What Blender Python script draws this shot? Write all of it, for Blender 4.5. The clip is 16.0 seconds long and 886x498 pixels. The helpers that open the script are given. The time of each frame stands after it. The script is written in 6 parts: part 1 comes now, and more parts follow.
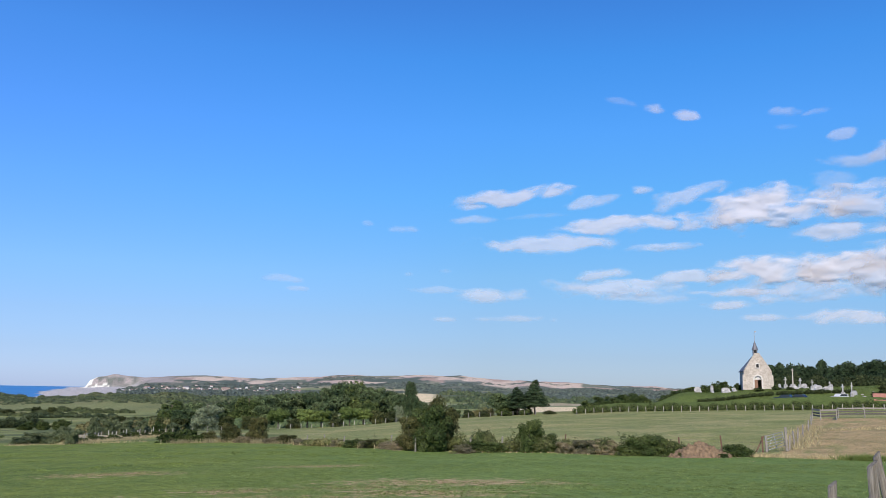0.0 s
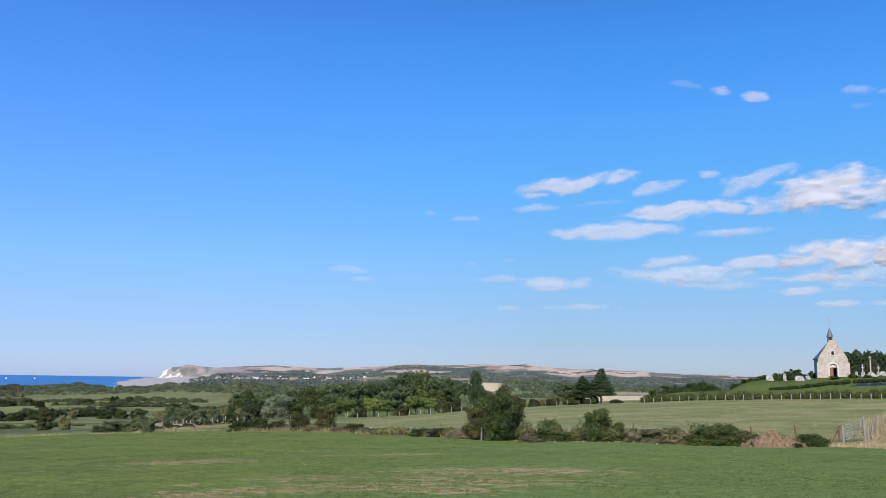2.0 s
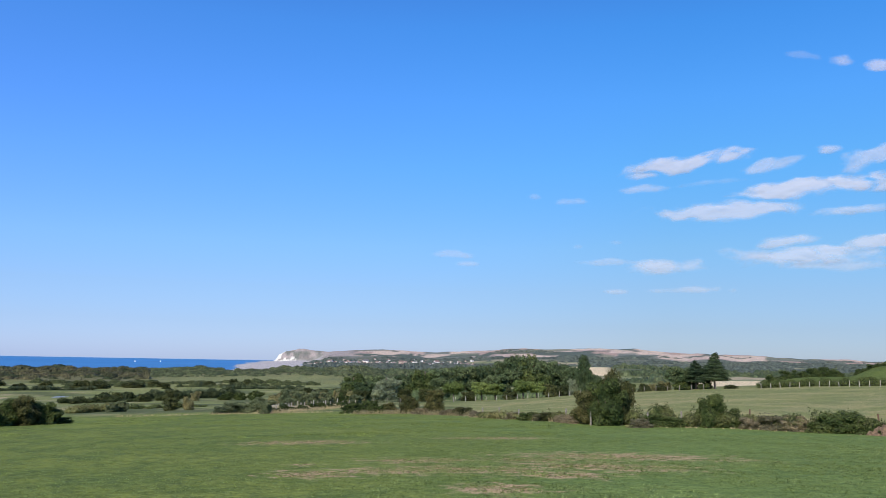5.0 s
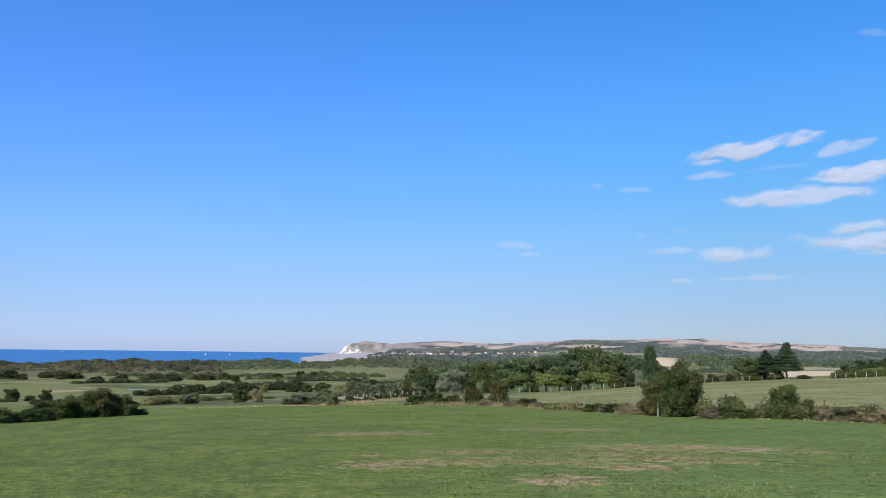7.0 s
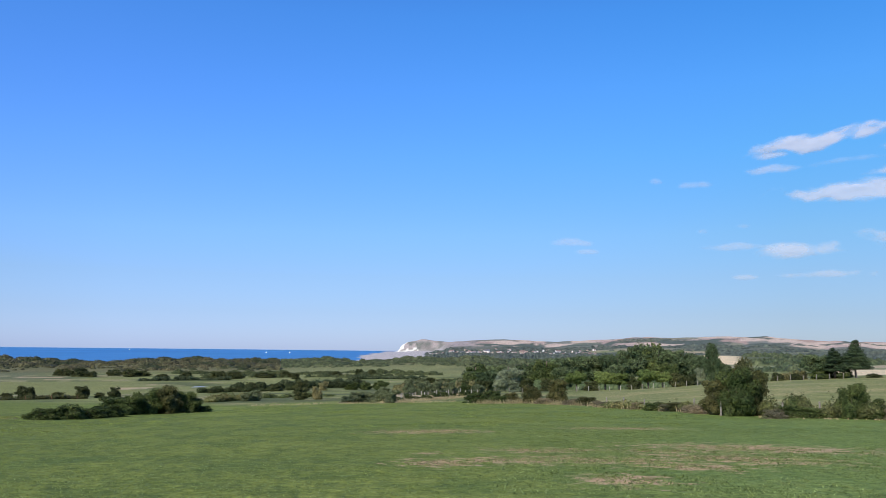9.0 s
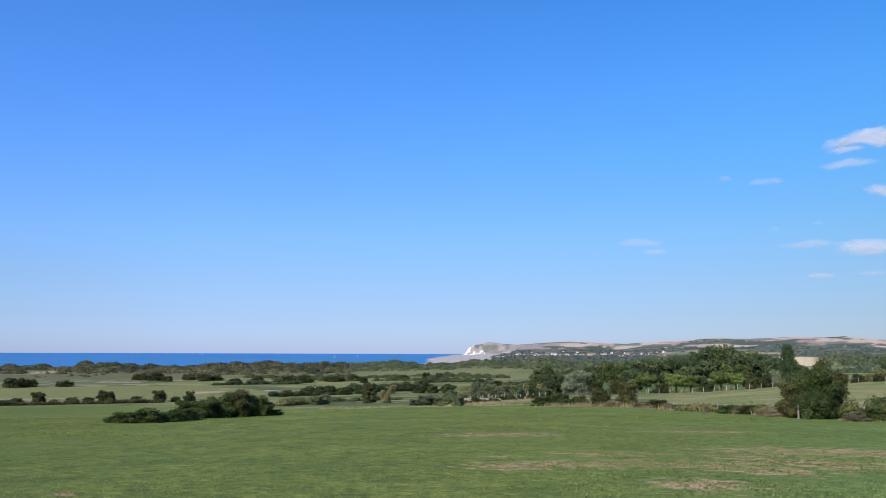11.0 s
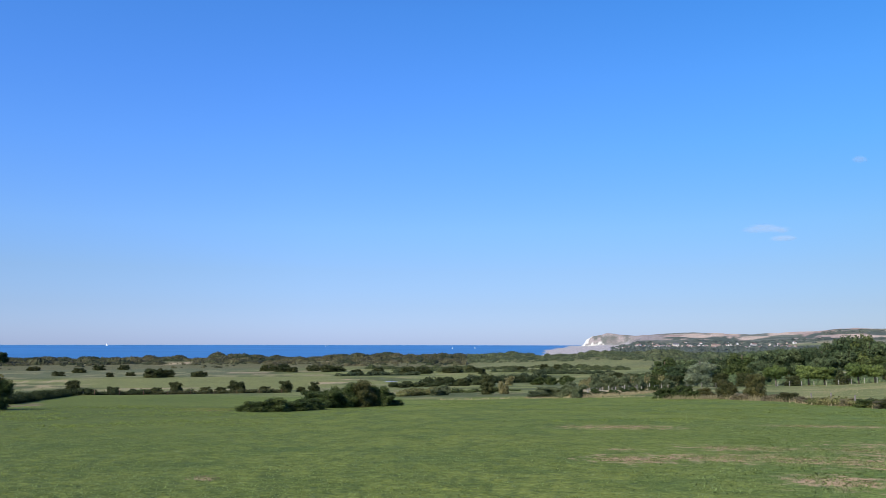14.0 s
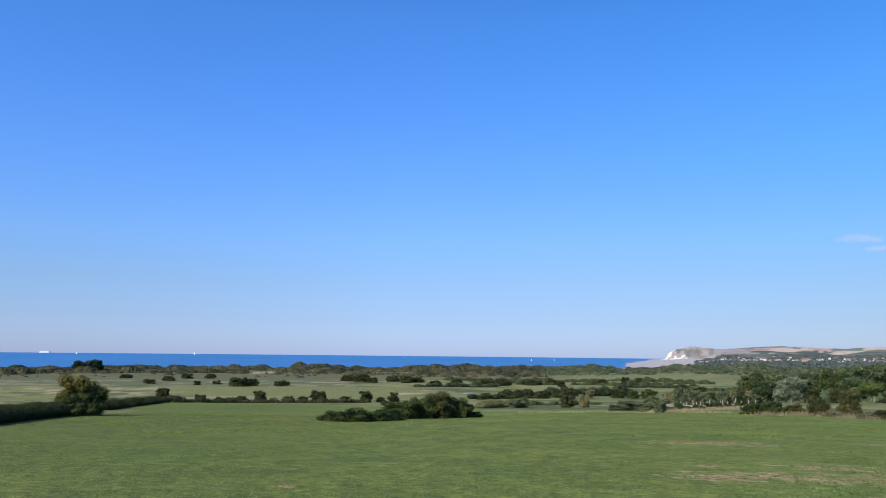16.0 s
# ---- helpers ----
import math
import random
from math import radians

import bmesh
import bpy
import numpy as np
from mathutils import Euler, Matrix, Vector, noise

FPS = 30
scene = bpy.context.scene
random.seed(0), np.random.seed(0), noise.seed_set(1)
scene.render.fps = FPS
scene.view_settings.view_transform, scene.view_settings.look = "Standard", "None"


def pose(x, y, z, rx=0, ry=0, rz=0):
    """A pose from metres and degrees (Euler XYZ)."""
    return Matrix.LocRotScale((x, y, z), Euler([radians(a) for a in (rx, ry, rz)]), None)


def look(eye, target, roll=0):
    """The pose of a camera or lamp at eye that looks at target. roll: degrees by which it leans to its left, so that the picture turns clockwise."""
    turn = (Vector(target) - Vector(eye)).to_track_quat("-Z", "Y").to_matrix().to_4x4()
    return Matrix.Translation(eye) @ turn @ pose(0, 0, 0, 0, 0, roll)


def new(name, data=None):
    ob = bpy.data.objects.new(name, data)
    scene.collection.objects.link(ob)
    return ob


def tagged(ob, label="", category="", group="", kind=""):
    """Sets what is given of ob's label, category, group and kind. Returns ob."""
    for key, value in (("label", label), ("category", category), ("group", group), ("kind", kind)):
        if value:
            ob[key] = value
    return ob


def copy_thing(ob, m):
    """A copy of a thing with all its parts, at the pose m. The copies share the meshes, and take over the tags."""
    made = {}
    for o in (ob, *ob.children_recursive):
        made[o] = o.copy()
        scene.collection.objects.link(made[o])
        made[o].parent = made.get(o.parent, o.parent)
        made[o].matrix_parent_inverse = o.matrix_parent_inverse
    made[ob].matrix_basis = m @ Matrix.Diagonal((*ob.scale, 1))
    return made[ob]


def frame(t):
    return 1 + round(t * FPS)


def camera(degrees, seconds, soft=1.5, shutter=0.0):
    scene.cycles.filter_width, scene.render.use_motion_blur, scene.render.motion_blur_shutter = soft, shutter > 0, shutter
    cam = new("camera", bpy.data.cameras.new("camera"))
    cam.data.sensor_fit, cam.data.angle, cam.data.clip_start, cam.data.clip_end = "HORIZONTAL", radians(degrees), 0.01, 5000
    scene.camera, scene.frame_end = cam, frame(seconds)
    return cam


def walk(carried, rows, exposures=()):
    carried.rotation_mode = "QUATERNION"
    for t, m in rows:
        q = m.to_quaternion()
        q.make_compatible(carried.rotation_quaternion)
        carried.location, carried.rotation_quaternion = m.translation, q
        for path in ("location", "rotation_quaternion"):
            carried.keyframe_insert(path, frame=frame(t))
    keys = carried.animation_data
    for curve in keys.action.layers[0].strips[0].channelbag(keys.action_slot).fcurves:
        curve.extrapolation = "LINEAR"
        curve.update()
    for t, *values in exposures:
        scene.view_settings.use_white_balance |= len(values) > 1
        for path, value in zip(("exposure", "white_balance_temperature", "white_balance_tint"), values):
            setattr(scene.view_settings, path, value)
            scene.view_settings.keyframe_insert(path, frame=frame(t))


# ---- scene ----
# ---- the camera: a hand-held pan from the sloping meadow towards the sea ----
cam = camera(56.03, 16.0, 0.75)
EYE, REACH = 1.65, 0.30      # eye height over the grass; the arm's length from the turning body to the lens
ROWS = [
    (0.0, -17.809, 9.543, -1.107), (0.5, -16.638, 9.327, -1.012), (1.0, -15.723, 9.186, -1.109), (1.5, -14.71, 8.998, -1.078),
    (2.0, -13.403, 8.738, -0.928), (2.5, -12.21, 8.367, -0.791), (3.0, -11.012, 8.188, -0.81), (3.5, -9.771, 8.003, -0.837),
    (4.0, -8.522, 7.905, -0.984), (6.5, -2.856, 6.951, -0.803), (7.0, -1.807, 6.898, -0.712), (7.5, -0.776, 6.874, -0.545),
    (8.0, -0.061, 6.923, -0.505), (8.5, 0.906, 6.902, -0.593), (9.0, 2.103, 6.724, -0.665), (9.2, 2.528, 6.705, -0.611),
    (11.5, 8.117, 6.954, -0.105), (12.0, 9.722, 6.888, 0.027), (12.5, 11.09, 6.733, -0.148), (13.0, 12.263, 6.451, -0.296),
    (13.5, 13.518, 6.235, -0.306), (14.0, 14.638, 6.291, -0.108), (14.5, 15.642, 6.564, 0.03), (15.0, 17.048, 6.708, -0.038),
    (15.5, 18.588, 6.932, -0.325), (16.0, 20.003, 7.046, -0.601),
]
walk(cam, [(t, pose(-REACH * math.sin(radians(yaw)), REACH * math.cos(radians(yaw)), EYE, 90 + pitch, roll, yaw))
           for t, yaw, pitch, roll in ROWS])

# ---- sky and sun: a clear late afternoon, the sun high behind the shoulder ----
SUN_HEADING, SUN_HEIGHT = 208.0, 36.0     # degrees clockwise from +y, degrees over the horizon
world = bpy.data.worlds.new("sky")
scene.world = world
world.use_nodes = True
wn = world.node_tree.nodes
wl = world.node_tree.links
sky = wn.new("ShaderNodeTexSky")
sky.sky_type, sky.sun_disc = "NISHITA", False
sky.sun_elevation, sky.sun_rotation = radians(SUN_HEIGHT), radians(SUN_HEADING)
sky.altitude, sky.air_density, sky.dust_density, sky.ozone_density = 20, 1.0, 0.2, 4.0
wn["Background"].inputs["Strength"].default_value = 0.219
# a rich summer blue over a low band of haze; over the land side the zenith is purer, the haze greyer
towards = wn.new("ShaderNodeSeparateXYZ")
wl.new(wn.new("ShaderNodeTexCoord").outputs["Generated"], towards.inputs[0])


def sky_ramp(stops):
    node = wn.new("ShaderNodeValToRGB")
    wl.new(towards.outputs["Z"], node.inputs[0])
    for k, (z, colour) in enumerate(stops):
        e = node.color_ramp.elements
        stop = e[0] if k == 0 else e[-1] if z == 1.0 else e.new(z)
        stop.position, stop.color = z, (*colour, 1)
    return node.outputs[0]


def sky_times(fac, a, b):
    node = wn.new("ShaderNodeMix")
    node.data_type, node.blend_type = "RGBA", "MULTIPLY"
    node.inputs[0].default_value = 1.0
    if fac is not None:
        wl.new(fac, node.inputs[0])
    wl.new(a, node.inputs[6])
    wl.new(b, node.inputs[7])
    return node.outputs[2]


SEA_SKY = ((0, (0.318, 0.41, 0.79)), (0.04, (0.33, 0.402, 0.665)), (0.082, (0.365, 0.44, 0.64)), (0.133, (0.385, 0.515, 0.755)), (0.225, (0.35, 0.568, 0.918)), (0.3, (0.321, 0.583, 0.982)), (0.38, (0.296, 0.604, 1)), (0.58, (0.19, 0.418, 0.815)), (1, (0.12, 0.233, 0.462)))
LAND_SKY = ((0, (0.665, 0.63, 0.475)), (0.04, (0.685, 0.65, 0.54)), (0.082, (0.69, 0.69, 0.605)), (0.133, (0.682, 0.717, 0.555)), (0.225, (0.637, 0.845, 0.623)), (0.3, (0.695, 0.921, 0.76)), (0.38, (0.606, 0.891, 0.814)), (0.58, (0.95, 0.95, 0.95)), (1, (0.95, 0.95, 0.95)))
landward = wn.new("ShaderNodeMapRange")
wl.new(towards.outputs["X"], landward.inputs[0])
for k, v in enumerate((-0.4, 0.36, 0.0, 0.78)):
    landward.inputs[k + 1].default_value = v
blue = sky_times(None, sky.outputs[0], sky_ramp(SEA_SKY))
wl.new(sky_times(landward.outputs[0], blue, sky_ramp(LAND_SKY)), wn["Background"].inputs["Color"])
sun_data = bpy.data.lights.new("sun", "SUN")
sun_data.energy, sun_data.angle, sun_data.color = 5.2, radians(0.53), (1.0, 0.90, 0.76)
sun = new("sun", sun_data)
sun_way = Vector((math.sin(radians(SUN_HEADING)) * math.cos(radians(SUN_HEIGHT)),
                  math.cos(radians(SUN_HEADING)) * math.cos(radians(SUN_HEIGHT)), math.sin(radians(SUN_HEIGHT))))
sun.matrix_world = look(sun_way * 50, (0, 0, 0))
scene.view_settings.exposure = 0.0

# ---- small tools ----
SEA = -20.2


def at(az, r):
    """Plan place at a bearing (degrees clockwise from +y) and a distance."""
    return r * math.sin(radians(az)), r * math.cos(radians(az))


def vnoise(x, y, seed=0):
    """Smooth value noise on numpy arrays, 0 to 1."""
    i, j = np.floor(x), np.floor(y)
    u, v = x - i, y - j
    u, v = u * u * (3 - 2 * u), v * v * (3 - 2 * v)

    def corner(a, b):
        s = np.sin(a * 127.1 + b * 311.7 + seed * 74.7) * 43758.5453
        return s - np.floor(s)
    return (corner(i, j) * (1 - u) + corner(i + 1, j) * u) * (1 - v) + (corner(i, j + 1) * (1 - u) + corner(i + 1, j + 1) * u) * v


def fbm(x, y, octaves=4, seed=0):
    total, gain, norm = 0.0, 1.0, 0.0
    for k in range(octaves):
        total = total + gain * vnoise(x * 2 ** k, y * 2 ** k, seed + k)
        norm += gain
        gain *= 0.5
    return total / norm


def step(a, b, x):
    t = np.clip((x - a) / (b - a), 0, 1)
    return t * t * (3 - 2 * t)


# ---- the lie of the land ----
AZ_NODES = (-50, -25, 0, 10, 20, 30, 45)
R_NODES = (0, 15, 60, 110, 200, 300, 700)
LEVELS = np.array((
    (0, 0, 0, 0, 0, 0, 0),
    (-0.6, -0.75, -0.75, -0.7, -0.65, -0.6, -0.5),
    (-3.2, -3.6, -3.1, -3.0, -2.75, -2.6, -2.25),
    (-5.6, -6.6, -5.35, -5.0, -3.4, -2.6, -1.2),
    (-9.6, -10.5, -9.0, -7.8, -4.6, -2.5, -0.55),
    (-14.5, -14.8, -12.5, -11.5, -7.5, -4.5, 1.0),
    (-15.0, -15.0, -15.0, -14.0, -12.0, -9.0, -6.0)))
RIDGE_AZ = (-5.3, -4.5, -3.6, -1.5, 1.5, 4.8, 7, 10.7, 17, 19.2, 22, 26, 30, 33, 60)
RIDGE_EL = (-0.1, 0.31, 0.48, 0.37, 0.53, 0.44, 0.46, 0.76, 0.84, 0.85, 0.64, 0.56, 0.4, 0.32, 0.3)
DUNE_AZ = (-60, -41, -36, -33, -31, -28, -25, -23.2, -21, -15, -13, -8, -3, 2, 6)
DUNE_RISE = (2.4, 2.8, 2.3, 3.0, 3.4, 4.2, 3.9, 3.4, 4.6, 4.8, 4.4, 5.8, 6.8, 6.0, 4.2)
CHAPEL_AZ, CHAPEL_R = 38.25, 215.0


def land(x, y):
    """Height of the ground over the plan, for numbers or arrays."""
    x, y = np.asarray(x, float), np.asarray(y, float)
    r, az = np.hypot(x, y), np.degrees(np.arctan2(x, y))
    # broad slopes: bearings blended smoothly between profiles, each profile run along the distance
    a = np.clip(az, -50, 45)
    k = np.clip(np.searchsorted(AZ_NODES, a, side="right") - 1, 0, len(AZ_NODES) - 2)
    nodes = np.asarray(AZ_NODES, float)
    u = (a - nodes[k]) / (nodes[k + 1] - nodes[k])
    profiles = np.stack([np.interp(r, R_NODES, LEVELS[:, c]) for c in range(len(AZ_NODES))])
    if r.ndim == 0:
        z = profiles[k] * (1 - u) + profiles[k + 1] * u
    else:
        z = np.take_along_axis(profiles, k[None], 0)[0] * (1 - u) + np.take_along_axis(profiles, (k + 1)[None], 0)[0] * u
    # behind the viewer the meadow simply goes on
    z = z + (np.minimum(r * 0.01, 8) - z) * step(65, 140, np.abs(az))
    # chapel knoll
    cx, cy = at(41.5, 219)
    s, c = math.sin(radians(41.5)), math.cos(radians(41.5))
    along, across = (x - cx) * c - (y - cy) * s, (x - cx) * s + (y - cy) * c
    knoll = np.hypot(along / 50, np.where(across < 0, across / 30, across / 42))
    z = z + 4.4 * step(1.0, 0.28, knoll) + 2.0 * np.exp(-((along + 29) / 6) ** 2 - ((across + 10) / 6) ** 2)
    # dunes along the shore
    dune = step(490, 590, r) * step(700, 620, r) * step(7, 1, az)
    z = z + dune * np.interp(az, DUNE_AZ, DUNE_RISE) * (0.35 + 1.3 * fbm(x / 42, y / 42, 4, 3))
    # a low swell, raised so its stubble field shows past the copse from the camera
    sx, sy = at(15.8, 900)
    z = z + 9.5 * np.exp(-((x - sx) / 120) ** 2 - ((y - sy) / 160) ** 2)
    # far hills and the chalk headland
    top = EYE + 3600 * np.tan(np.radians(np.interp(az, RIDGE_AZ, RIDGE_EL)))
    top = top + 9 * (fbm(az * 0.9 + 5, r / 900, 3, 27) - 0.5) * step(-4.6, -3.6, az)
    rise = step(1700, 3600, r) ** 1.3
    z = z + (top - z) * rise * step(-5.35, -4.9, az) * step(140, 60, az)
    # shore and sea bed; the wet sand runs out towards the headland
    out = step(690, 780, r) * step(-1.3, -2.9, az) * (1 - step(-5.35, -4.9, az) * step(3420, 3520, r))
    sand = step(-11.2, -7.2, az - 0.0011 * (r - 900) + 0.9 * (fbm(r / 300, az * 0.5, 3, 9) - 0.5)) * step(760, 900, r) * step(3900, 3300, r + 60 * az)
    z = z + (SEA - 3 + 4.3 * sand - z) * out
    # gullies on the far slopes
    z = z + 16 * (fbm(x / 110, y / 110, 5, 28) - 0.5) * step(1900, 2600, r) * step(-5.0, -4.2, az) * step(3650, 3300, r)
    # a grassy bank along the churchyard hedge
    z = z + 2.0 * np.exp(-((r - 194) / 2.4) ** 2) * step(26, 29, az) * step(60, 52, az)
    # a low grass bank at the meadow's foot, before the sallows
    crest = np.interp(az, (-6.2, -5.2, -3.0, -0.6, 0.4), (114, 120, 133, 146, 152))
    z = z + (0.5 + 0.7 * step(-1, -5, az) * fbm(x / 6, y / 6, 3, 68)) * np.exp(-((r - crest) / 3.2) ** 2) * step(-6.6, -5.8, az) * step(0.9, 0.0, az)
    # small unevenness
    z = z + (fbm(x / 9, y / 9, 3, 5) - 0.5) * 0.25 * step(8, 40, r) + (fbm(x / 45, y / 45, 3, 6) - 0.5) * 1.2 * step(150, 400, r)
    return z


def ground(az, r):
    x, y = at(az, r)
    return Vector((x, y, float(land(x, y))))


# ---- materials ----
def material(name, rough=0.8, metal=0.0):
    m = bpy.data.materials.new(name)
    m.use_nodes = True
    b = m.node_tree.nodes["Principled BSDF"]
    b.inputs["Roughness"].default_value, b.inputs["Metallic"].default_value = rough, metal
    return m, m.node_tree.nodes, m.node_tree.links, b


def mixer(n, l, kind, fac, a, b):
    m = n.new("ShaderNodeMix")
    m.data_type, m.blend_type = "RGBA", kind
    for socket, value in ((0, fac), (6, a), (7, b)):
        if hasattr(value, "is_output"):
            l.new(value, m.inputs[socket])
        elif socket == 0:
            m.inputs[0].default_value = value
        else:
            m.inputs[socket].default_value = (*value, 1)
    return m.outputs[2]


def noise_node(n, l, scale, detail=4, coords=None, rough=0.6):
    t = n.new("ShaderNodeTexNoise")
    t.inputs["Scale"].default_value, t.inputs["Detail"].default_value, t.inputs["Roughness"].default_value = scale, detail, rough
    if coords is not None:
        l.new(coords, t.inputs["Vector"])
    return t.outputs["Fac"]


def ramp(n, l, value, lo, hi, a=0.0, b=1.0):
    m = n.new("ShaderNodeMapRange")
    l.new(value, m.inputs[0])
    for k, v in enumerate((lo, hi, a, b)):
        m.inputs[k + 1].default_value = v
    return m.outputs[0]


def bumped(n, l, b, height, strength, distance):
    u = n.new("ShaderNodeBump")
    u.inputs["Strength"].default_value, u.inputs["Distance"].default_value = strength, distance
    l.new(height, u.inputs["Height"])
    l.new(u.outputs[0], b.inputs["Normal"])


def plain(name, colour, rough=0.7, metal=0.0, scale=3.0, vary=0.25, bump=0.0):
    """A weathered surface: one colour with stains and grain at two scales."""
    m, n, l, b = material(name, rough, metal)
    c = n.new("ShaderNodeTexCoord").outputs["Object"]
    dark = tuple(v * (1 - vary) for v in colour)
    lite = tuple(min(1, v * (1 + vary)) for v in colour)
    big = mixer(n, l, "MIX", ramp(n, l, noise_node(n, l, scale, 4, c), 0.3, 0.7), dark, lite)
    fine = noise_node(n, l, scale * 14, 3, c)
    l.new(mixer(n, l, "MULTIPLY", 1.0, big, mixer(n, l, "MIX", ramp(n, l, fine, 0.3, 0.7), (0.8, 0.8, 0.8), (1, 1, 1))), b.inputs["Base Color"])
    if bump:
        bumped(n, l, b, fine, bump, 0.02)
    return m


def leafy(name, colour, tip, glow=0.16, vary=0.5, grain=2.2, turf=False):
    """Leaves: two greens shuffled leaf by leaf and plant by plant, a little light through the blade."""
    m, n, l, b = material(name, 0.7)
    b.inputs["Specular IOR Level"].default_value = 0.12
    island = n.new("ShaderNodeNewGeometry").outputs["Random Per Island"]
    plant = n.new("ShaderNodeObjectInfo").outputs["Random"]
    c = n.new("ShaderNodeTexCoord").outputs["Object"]
    patch = ramp(n, l, noise_node(n, l, grain, 3, c), 0.35, 0.65)
    tone = mixer(n, l, "MIX", patch, colour, tip)
    # darker patches stand in for the shaded gaps between leaf clumps
    gap_shade = ramp(n, l, noise_node(n, l, grain * 4.5, 3, c), 0.36, 0.64)
    tone = mixer(n, l, "MULTIPLY", 1.0, tone, mixer(n, l, "MIX", gap_shade, (0.6, 0.62, 0.62), (1.3, 1.28, 1.22)))
    shade = mixer(n, l, "MIX", island, (1 - vary, 1 - vary, 1 - vary), (1 + vary, 1 + vary, 1 + vary * 0.8))
    tone = mixer(n, l, "MULTIPLY", 1.0, tone, shade)
    tone = mixer(n, l, "MULTIPLY", 1.0, tone, mixer(n, l, "MIX", plant, (0.70, 0.74, 0.70), (1.28, 1.20, 1.12)))
    l.new(tone, b.inputs["Base Color"])
    t = n.new("ShaderNodeBsdfTranslucent")
    l.new(tone, t.inputs["Color"])
    if turf:
        # shading normals bent upward so every blade brightens as the ground does
        lift = n.new("ShaderNodeVectorMath")
        lift.operation = "MULTIPLY_ADD"
        l.new(n.new("ShaderNodeNewGeometry").outputs["Normal"], lift.inputs[0])
        lift.inputs[1].default_value, lift.inputs[2].default_value = (0.45, 0.45, 0.45), (0, 0, 1)
        unit = n.new("ShaderNodeVectorMath")
        unit.operation = "NORMALIZE"
        l.new(lift.outputs[0], unit.inputs[0])
        l.new(unit.outputs[0], b.inputs["Normal"])
    s = n.new("ShaderNodeMixShader")
    s.inputs[0].default_value = glow
    l.new(b.outputs[0], s.inputs[1])
    l.new(t.outputs[0], s.inputs[2])
    l.new(s.outputs[0], n["Material Output"].inputs["Surface"])
    return m


M_GREEN = leafy("leaf_hawthorn", (0.051, 0.081, 0.027), (0.104, 0.134, 0.046), 0.12, 0.36)
M_BROWN = leafy("leaf_dry_hawthorn", (0.062, 0.072, 0.028), (0.116, 0.112, 0.047), 0.12, 0.36)
M_DARK = leafy("leaf_dark_tree", (0.074, 0.119, 0.059), (0.148, 0.194, 0.098), 0.12, 0.32)
M_CROWN = leafy("leaf_copse_tree", (0.056, 0.092, 0.046), (0.122, 0.162, 0.08), 0.12, 0.38)
# hedge green darkened so the colour carries the shade of its near side
M_HEDGE = leafy("leaf_shaded_hedge", (0.029, 0.044, 0.017), (0.052, 0.068, 0.026), 0.08, 0.35)
# lighter olive that paints the sunlit part of the large round bush
M_LIT_OLIVE = leafy("leaf_lit_olive", (0.088, 0.092, 0.028), (0.195, 0.178, 0.052), 0.16, 0.32)
M_LIGHT = leafy("leaf_light_tree", (0.13, 0.185, 0.055), (0.185, 0.24, 0.078), 0.16, 0.3)
M_WILLOW = leafy("leaf_silver_willow", (0.155, 0.20, 0.135), (0.20, 0.245, 0.165), 0.2, 0.2)
M_PINE = leafy("needles", (0.028, 0.05, 0.028), (0.052, 0.078, 0.038), 0.12, 0.35)
M_PINK = leafy("leaf_dry_bramble", (0.17, 0.16, 0.10), (0.28, 0.24, 0.17), 0.2, 0.3)
M_REED = leafy("leaf_reed", (0.175, 0.178, 0.085), (0.25, 0.235, 0.125), 0.2, 0.3)
M_SCRUB = leafy("leaf_dune_scrub", (0.03, 0.044, 0.022), (0.098, 0.094, 0.054), 0.1, 0.35, 0.06)
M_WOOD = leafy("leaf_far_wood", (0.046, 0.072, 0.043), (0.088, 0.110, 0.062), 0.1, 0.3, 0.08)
# paler, bluer copy of the wood leaf: distance haze put into the colour
M_HAZED_WOOD = leafy("leaf_hazed_hill_wood", (0.092, 0.116, 0.108), (0.15, 0.172, 0.152), 0.1, 0.3, 0.02)
M_STRAW = leafy("dry_grass", (0.46, 0.40, 0.235), (0.58, 0.505, 0.32), 0.35, 0.3, turf=True)
M_GRASS = leafy("grass_blade", (0.185, 0.262, 0.09), (0.225, 0.302, 0.11), 0.35, 0.3, turf=True)
M_CLOVER = leafy("clover_leaf", (0.20, 0.285, 0.108), (0.25, 0.335, 0.13), 0.35, 0.3, turf=True)
M_KNOLL = leafy("rough_grass_blade", (0.085, 0.13, 0.038), (0.115, 0.165, 0.05), 0.3, 0.3, turf=True)
M_FLOWER = leafy("clover_flower", (0.34, 0.40, 0.20), (0.44, 0.48, 0.28), 0.35, 0.3, turf=True)
M_WEED = leafy("weed_leaf", (0.15, 0.22, 0.064), (0.19, 0.26, 0.078), 0.35, 0.3, turf=True)
M_SHRUB = leafy("leaf_pasture_shrub", (0.046, 0.061, 0.025), (0.088, 0.098, 0.04), 0.1, 0.35)
# darker leaf copy that makes up for self-shadow missing from the thickets
M_THICKET = leafy("leaf_thicket_shade", (0.036, 0.053, 0.024), (0.066, 0.082, 0.037), 0.08, 0.35, 0.3)
# lightened copy of the wood leaf for inner dunes, haze put into it
M_HAZED_DUNE = leafy("leaf_hazed_dune_scrub", (0.068, 0.092, 0.05), (0.118, 0.136, 0.076), 0.12, 0.35, 0.06)
M_ROUGH = leafy("leaf_tangled_hedge", (0.10, 0.128, 0.048), (0.19, 0.185, 0.085), 0.15, 0.4, 0.8)
M_SALLOW = leafy("leaf_sallow", (0.11, 0.142, 0.078), (0.16, 0.188, 0.105), 0.16, 0.25)
